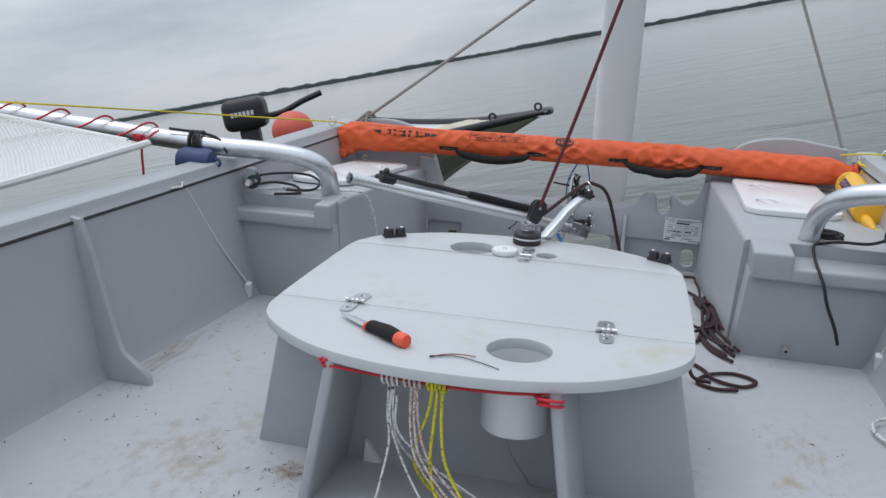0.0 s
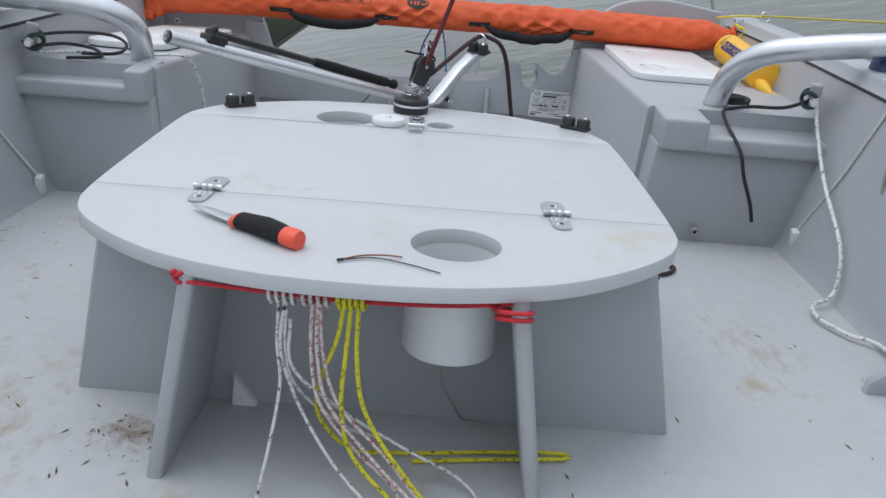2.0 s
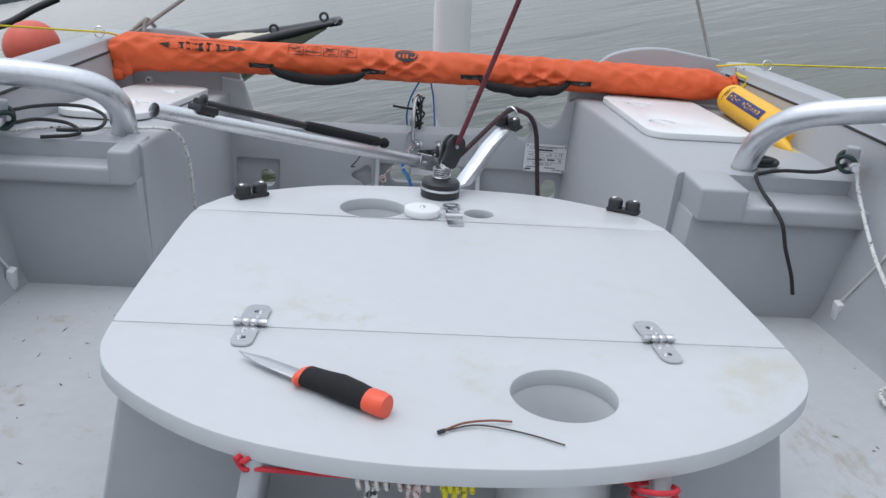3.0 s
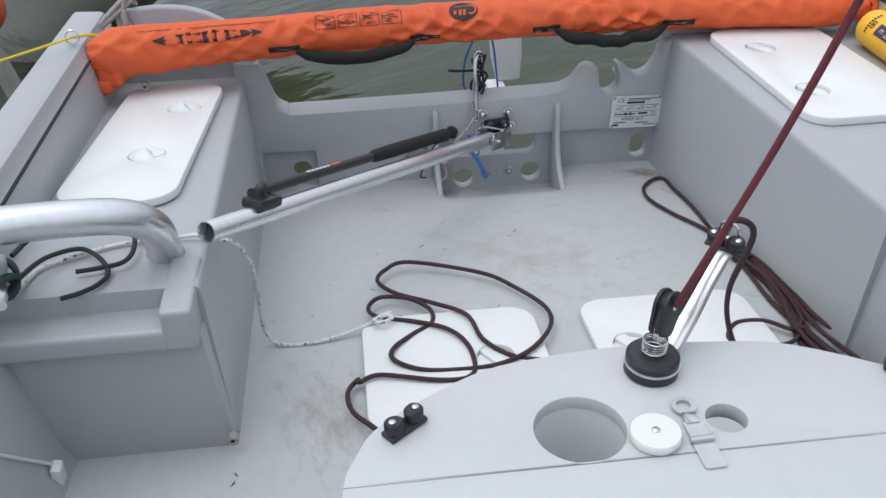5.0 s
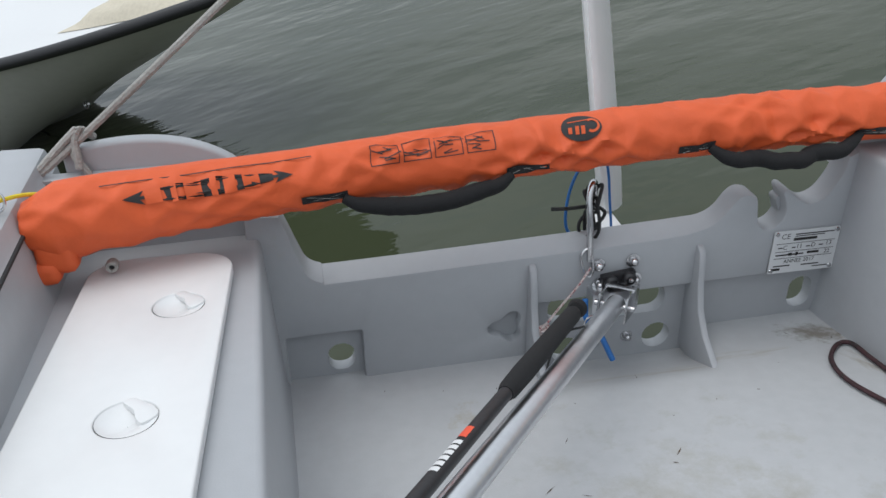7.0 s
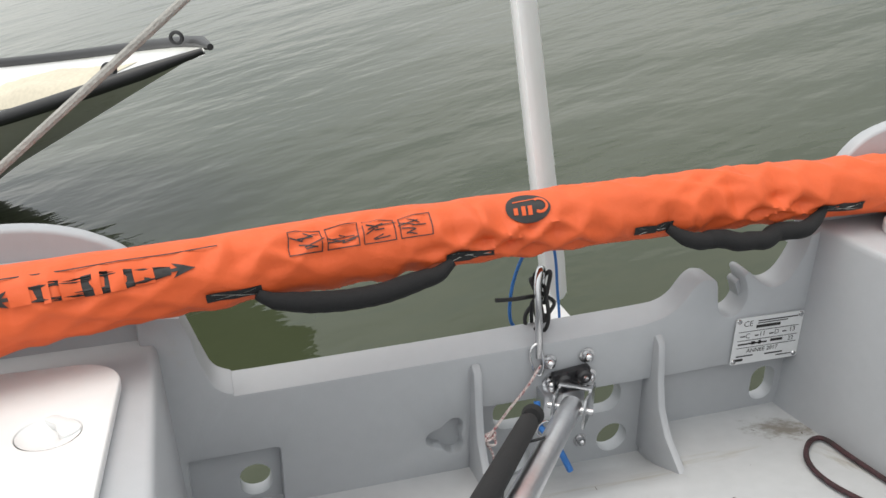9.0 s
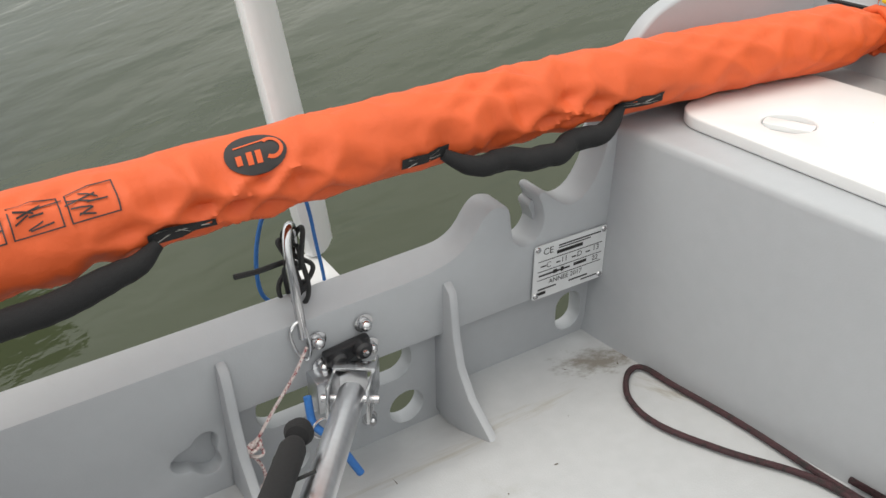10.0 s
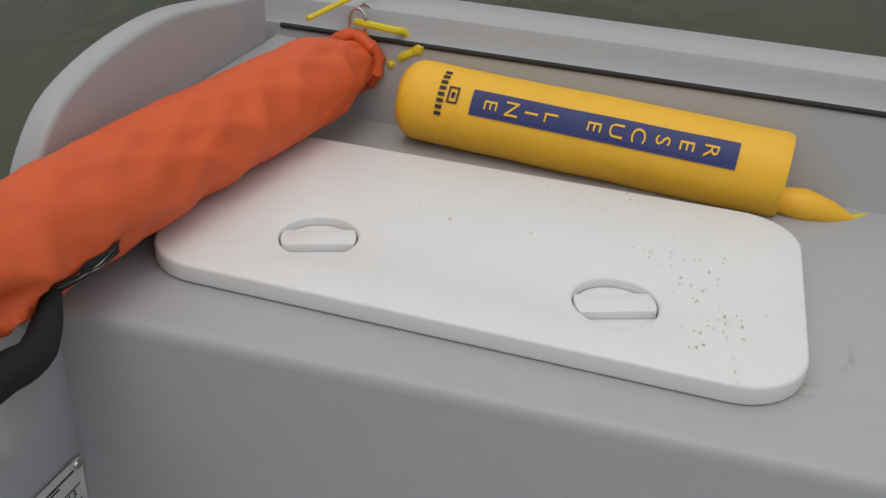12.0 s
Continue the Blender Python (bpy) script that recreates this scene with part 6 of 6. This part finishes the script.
lb = bmesh.new()
clusters = ((0.69, 1.351, 0.010, 0.016, 26), (0.616, 1.299, 0.012, 0.010, 26), (0.577, 1.318, 0.010, 0.006, 12), (0.758, 1.436, 0.016, 0.022, 18), (0.790, 1.421, 0.012, 0.03, 14), (0.66, 1.32, 0.03, 0.02, 30), (0.68, 1.53, 0.02, 0.04, 16), (0.60, 1.30, 0.04, 0.015, 20))
for cx, cy, sx, sy, count in clusters:
    for i in range(count):
        x, y = min(0.797, rnd.gauss(cx, sx)), max(1.262, rnd.gauss(cy, sy))
        if (x - 0.60) ** 2 / 0.031 ** 2 + (y - 1.397) ** 2 / 0.038 ** 2 < 1.0:
            continue
        c = Vector((x, y, 0.3785 - 0.030 * (y - 1.506)))
        s_ = min(0.0022, abs(rnd.gauss(0.0004, 0.0006)) + 0.0003)
        a0, thin = rnd.uniform(0, 3.14), rnd.uniform(0.3, 0.8)
        ring = []
        for k in range(6):
            d = Vector((s_ * math.cos(k * 1.047), s_ * thin * math.sin(k * 1.047), 0)) * rnd.uniform(0.6, 1.3)
            ring.append(lb.verts.new(c + Matrix.Rotation(a0, 3, "Z") @ d))
        lb.faces.new(ring)
tagged(part("lid_grit", lb, material("brown_grit", (0.50, 0.43, 0.32), 0.9, vary=0.5)), "brown grit and stains speckled on the white hatch", "grit", kind="stuff")

# ---- heel the boat onto the sea ----
for ob in list(scene.objects):
    if ob.parent is None and ob not in (cam, sun, sea):
        ob.matrix_basis = HEEL @ ob.matrix_basis

# ---- on the water: the far shore, a moored boat, an outboard and a buoy (level) ----
sb = bmesh.new()
prev = None
rnd = random.Random(3)
for i in range(721):
    a = radians(-75 + 150 * i / 720)
    d = 1500.0
    h = 6.2 + 3.4 * noise.noise(Vector((i * 0.035, 0, 0))) + 2.2 * noise.noise(Vector((i * 0.31, 5, 0))) + 1.4 * rnd.random()
    base = Vector((d * math.sin(a), d * math.cos(a), SEA))
    cur = [sb.verts.new(base + Vector((0, 0, -0.5))), sb.verts.new(base + Vector((0, 0, h * 0.8))), sb.verts.new(base * 1.01 + Vector((0, 0, h))), sb.verts.new(base * 1.05 + Vector((0, 0, -0.5)))]
    if prev:
        for k in range(3):
            sb.faces.new((prev[k], prev[k + 1], cur[k + 1], cur[k]))
    prev = cur
tagged(part("backdrop", sb, SHORE), "low dark wooded shore across the water", "shore", kind="structure")

TIP_AT = HEEL @ Vector((-0.44, 4.02, 0.25))
boat = thing("moored_boat", "off-white moored dinghy with black rubbing strake", "boat", Matrix.Translation((TIP_AT.x, TIP_AT.y, SEA)) @ pose(0, 0, 0, 0, 0, -41))
GZ = TIP_AT.z - SEA
bm = bmesh.new()
rings = []
for i in range(25):
    t = i / 24
    x = -3.6 * t
    w = 0.72 * (1 - (1 - min(1, t / 0.65)) ** 2.0) ** 0.75 + 0.01
    rise_ = GZ - 0.10 * math.sin(math.pi * min(1, t))
    row = []
    for k in range(13):
        s = k / 12 * 2 - 1
        q = abs(s)
        zz = rise_ * (q ** 1.5) - 0.25 * (1 - q ** 2)
        yy = math.copysign(w * (0.55 * q + 0.45 * q ** 0.5), s)
        row.append(bm.verts.new((x - 3.0 * (1 - max(0.0, zz + 0.25) / (rise_ + 0.25)) * (1 - t) ** 2, yy, zz)))
    rings.append(row)
for r0, r1 in zip(rings, rings[1:]):
    for k in range(12):
        bm.faces.new((r0[k], r0[k + 1], r1[k + 1], r1[k]))
bm.faces.new(rings[-1])
part("hull", bm, HULL_WHITE, boat)
for s in (-1, 1):
    pts = []
    for i in range(25):
        t = i / 24
        w = 0.72 * (1 - (1 - min(1, t / 0.65)) ** 2.0) ** 0.75 + 0.01
        pts.append((-3.6 * t + 0.02 * (i == 0), s * (w + 0.012), GZ - 0.10 * math.sin(math.pi * t) + 0.005))
    part("rubbing_strake", tube(pts, [0.012] + [0.026] * 24, 14), BLACK, boat, "black rubber strake")
dk = [(-3.6 * i / 24, (0.72 * (1 - (1 - min(1, i / 24 / 0.65)) ** 2.0) ** 0.75 + 0.01)) for i in range(25)]
bm = bmesh.new()
for i in range(24):
    (xa, wa), (xb, wb) = dk[i], dk[i + 1]
    za, zb = GZ - 0.10 * math.sin(math.pi * i / 24) - 0.015, GZ - 0.10 * math.sin(math.pi * (i + 1) / 24) - 0.015
    bm.faces.new([bm.verts.new(p) for p in ((xa, -wa, za), (xa, wa, za), (xb, wb, zb), (xb, -wb, zb))])
bmesh.ops.remove_doubles(bm, verts=bm.verts, dist=1e-5)
part("deck", bm, WHITE, boat, "white deck")
for x, y in ((-0.28, 0.19), (-0.28, -0.19)):
    part("fairlead", moved(tube([(0.022 * math.cos(a), 0, 0.03 + 0.022 * math.sin(a)) for a in np.linspace(0, 6.283, 17)[:-1]], 0.008, 8, closed=True), pose(x, y, GZ - 0.01, 0, 0, 30)), BLACK, boat)
part("bow_eye", tube([(-1.62 + 0.018 * math.cos(a), -0.03, 0.16 + 0.018 * math.sin(a)) for a in np.linspace(0, 6.283, 17)[:-1]], 0.006, 8, closed=True), STEEL, boat)

cloth = bmesh.new()
gridc = []
for i in range(25):
    row = []
    for j in range(19):
        a_, b_ = i / 24 * 2 - 1, j / 18 * 2 - 1
        edge = max(0.0, 1 - (a_ * a_ + b_ * b_))
        q = Vector((a_ * 3, b_ * 3, 4.0))
        row.append(cloth.verts.new((-0.95 + 0.40 * a_, 0.02 + 0.20 * b_, GZ - 0.10 * math.sin(math.pi * (0.95 - 0.40 * a_) / 3.6) - 0.012 + edge ** 0.5 * (0.06 + 0.03 * noise.noise(q * 0.7) + 0.014 * noise.noise(q * 1.8)))))
    gridc.append(row)
for r0, r1 in zip(gridc, gridc[1:]):
    for k in range(18):
        cloth.faces.new((r0[k], r0[k + 1], r1[k + 1], r1[k]))
tagged(part("folded_cover", cloth, material("cream_canvas", (0.55, 0.50, 0.40), 0.85, grain=60, vary=0.12, bump=0.4, bump_scale=120), smooth=80), "crumpled cream canvas cover lying on the dinghy deck", "cover").matrix_basis = boat.matrix_basis.copy()

EN = HEEL @ Vector((-2.13, 3.40, 0.20))
motor = thing("outboard_motor", "black outboard motor standing on a boat transom", "outboard", Matrix.Translation((EN.x, EN.y, SEA)) @ pose(0, 0, 0, 0, 0, 15))
ez = EN.z - SEA
part("cowling", moved(box(-0.135, 0.12, -0.10, 0.10, ez - 0.09, ez + 0.10, 0.065, 5), Matrix()), BLACK, motor, "rounded black cowling")
part("leg", box(-0.06, 0.06, -0.04, 0.04, -0.4, ez - 0.08, 0.02), BLACK, motor)
part("tiller_arm", tube(smooth_line([(0.12, 0, ez - 0.03), (0.22, 0, ez - 0.02), (0.34, 0, ez + 0.02), (0.46, 0, ez + 0.05)], 5), 0.018, 10), BLACK, motor)
for i in range(6):
    part("print_bar", box(-0.075 + 0.024 * i, -0.058 + 0.024 * i, -0.1035, -0.0995, ez - 0.005, ez + 0.022), PLATE, motor)
BU = HEEL @ Vector((-1.44, 2.48, 0.31))
by = thing("mooring_buoy", "faded red round mooring buoy", "buoy", Matrix.Translation((BU.x, BU.y, BU.z - 0.02)))
part("float", lathe([(0.10 * math.cos(a), 0.09 * math.sin(a)) for a in np.linspace(-1.5, 1.5, 15)], 28), BUOY, by)
part("tail", tube([(0, 0, -0.12), (0.02, 0, SEA - BU.z - 0.3)], 0.03, 10), GREY_ROPE, by)
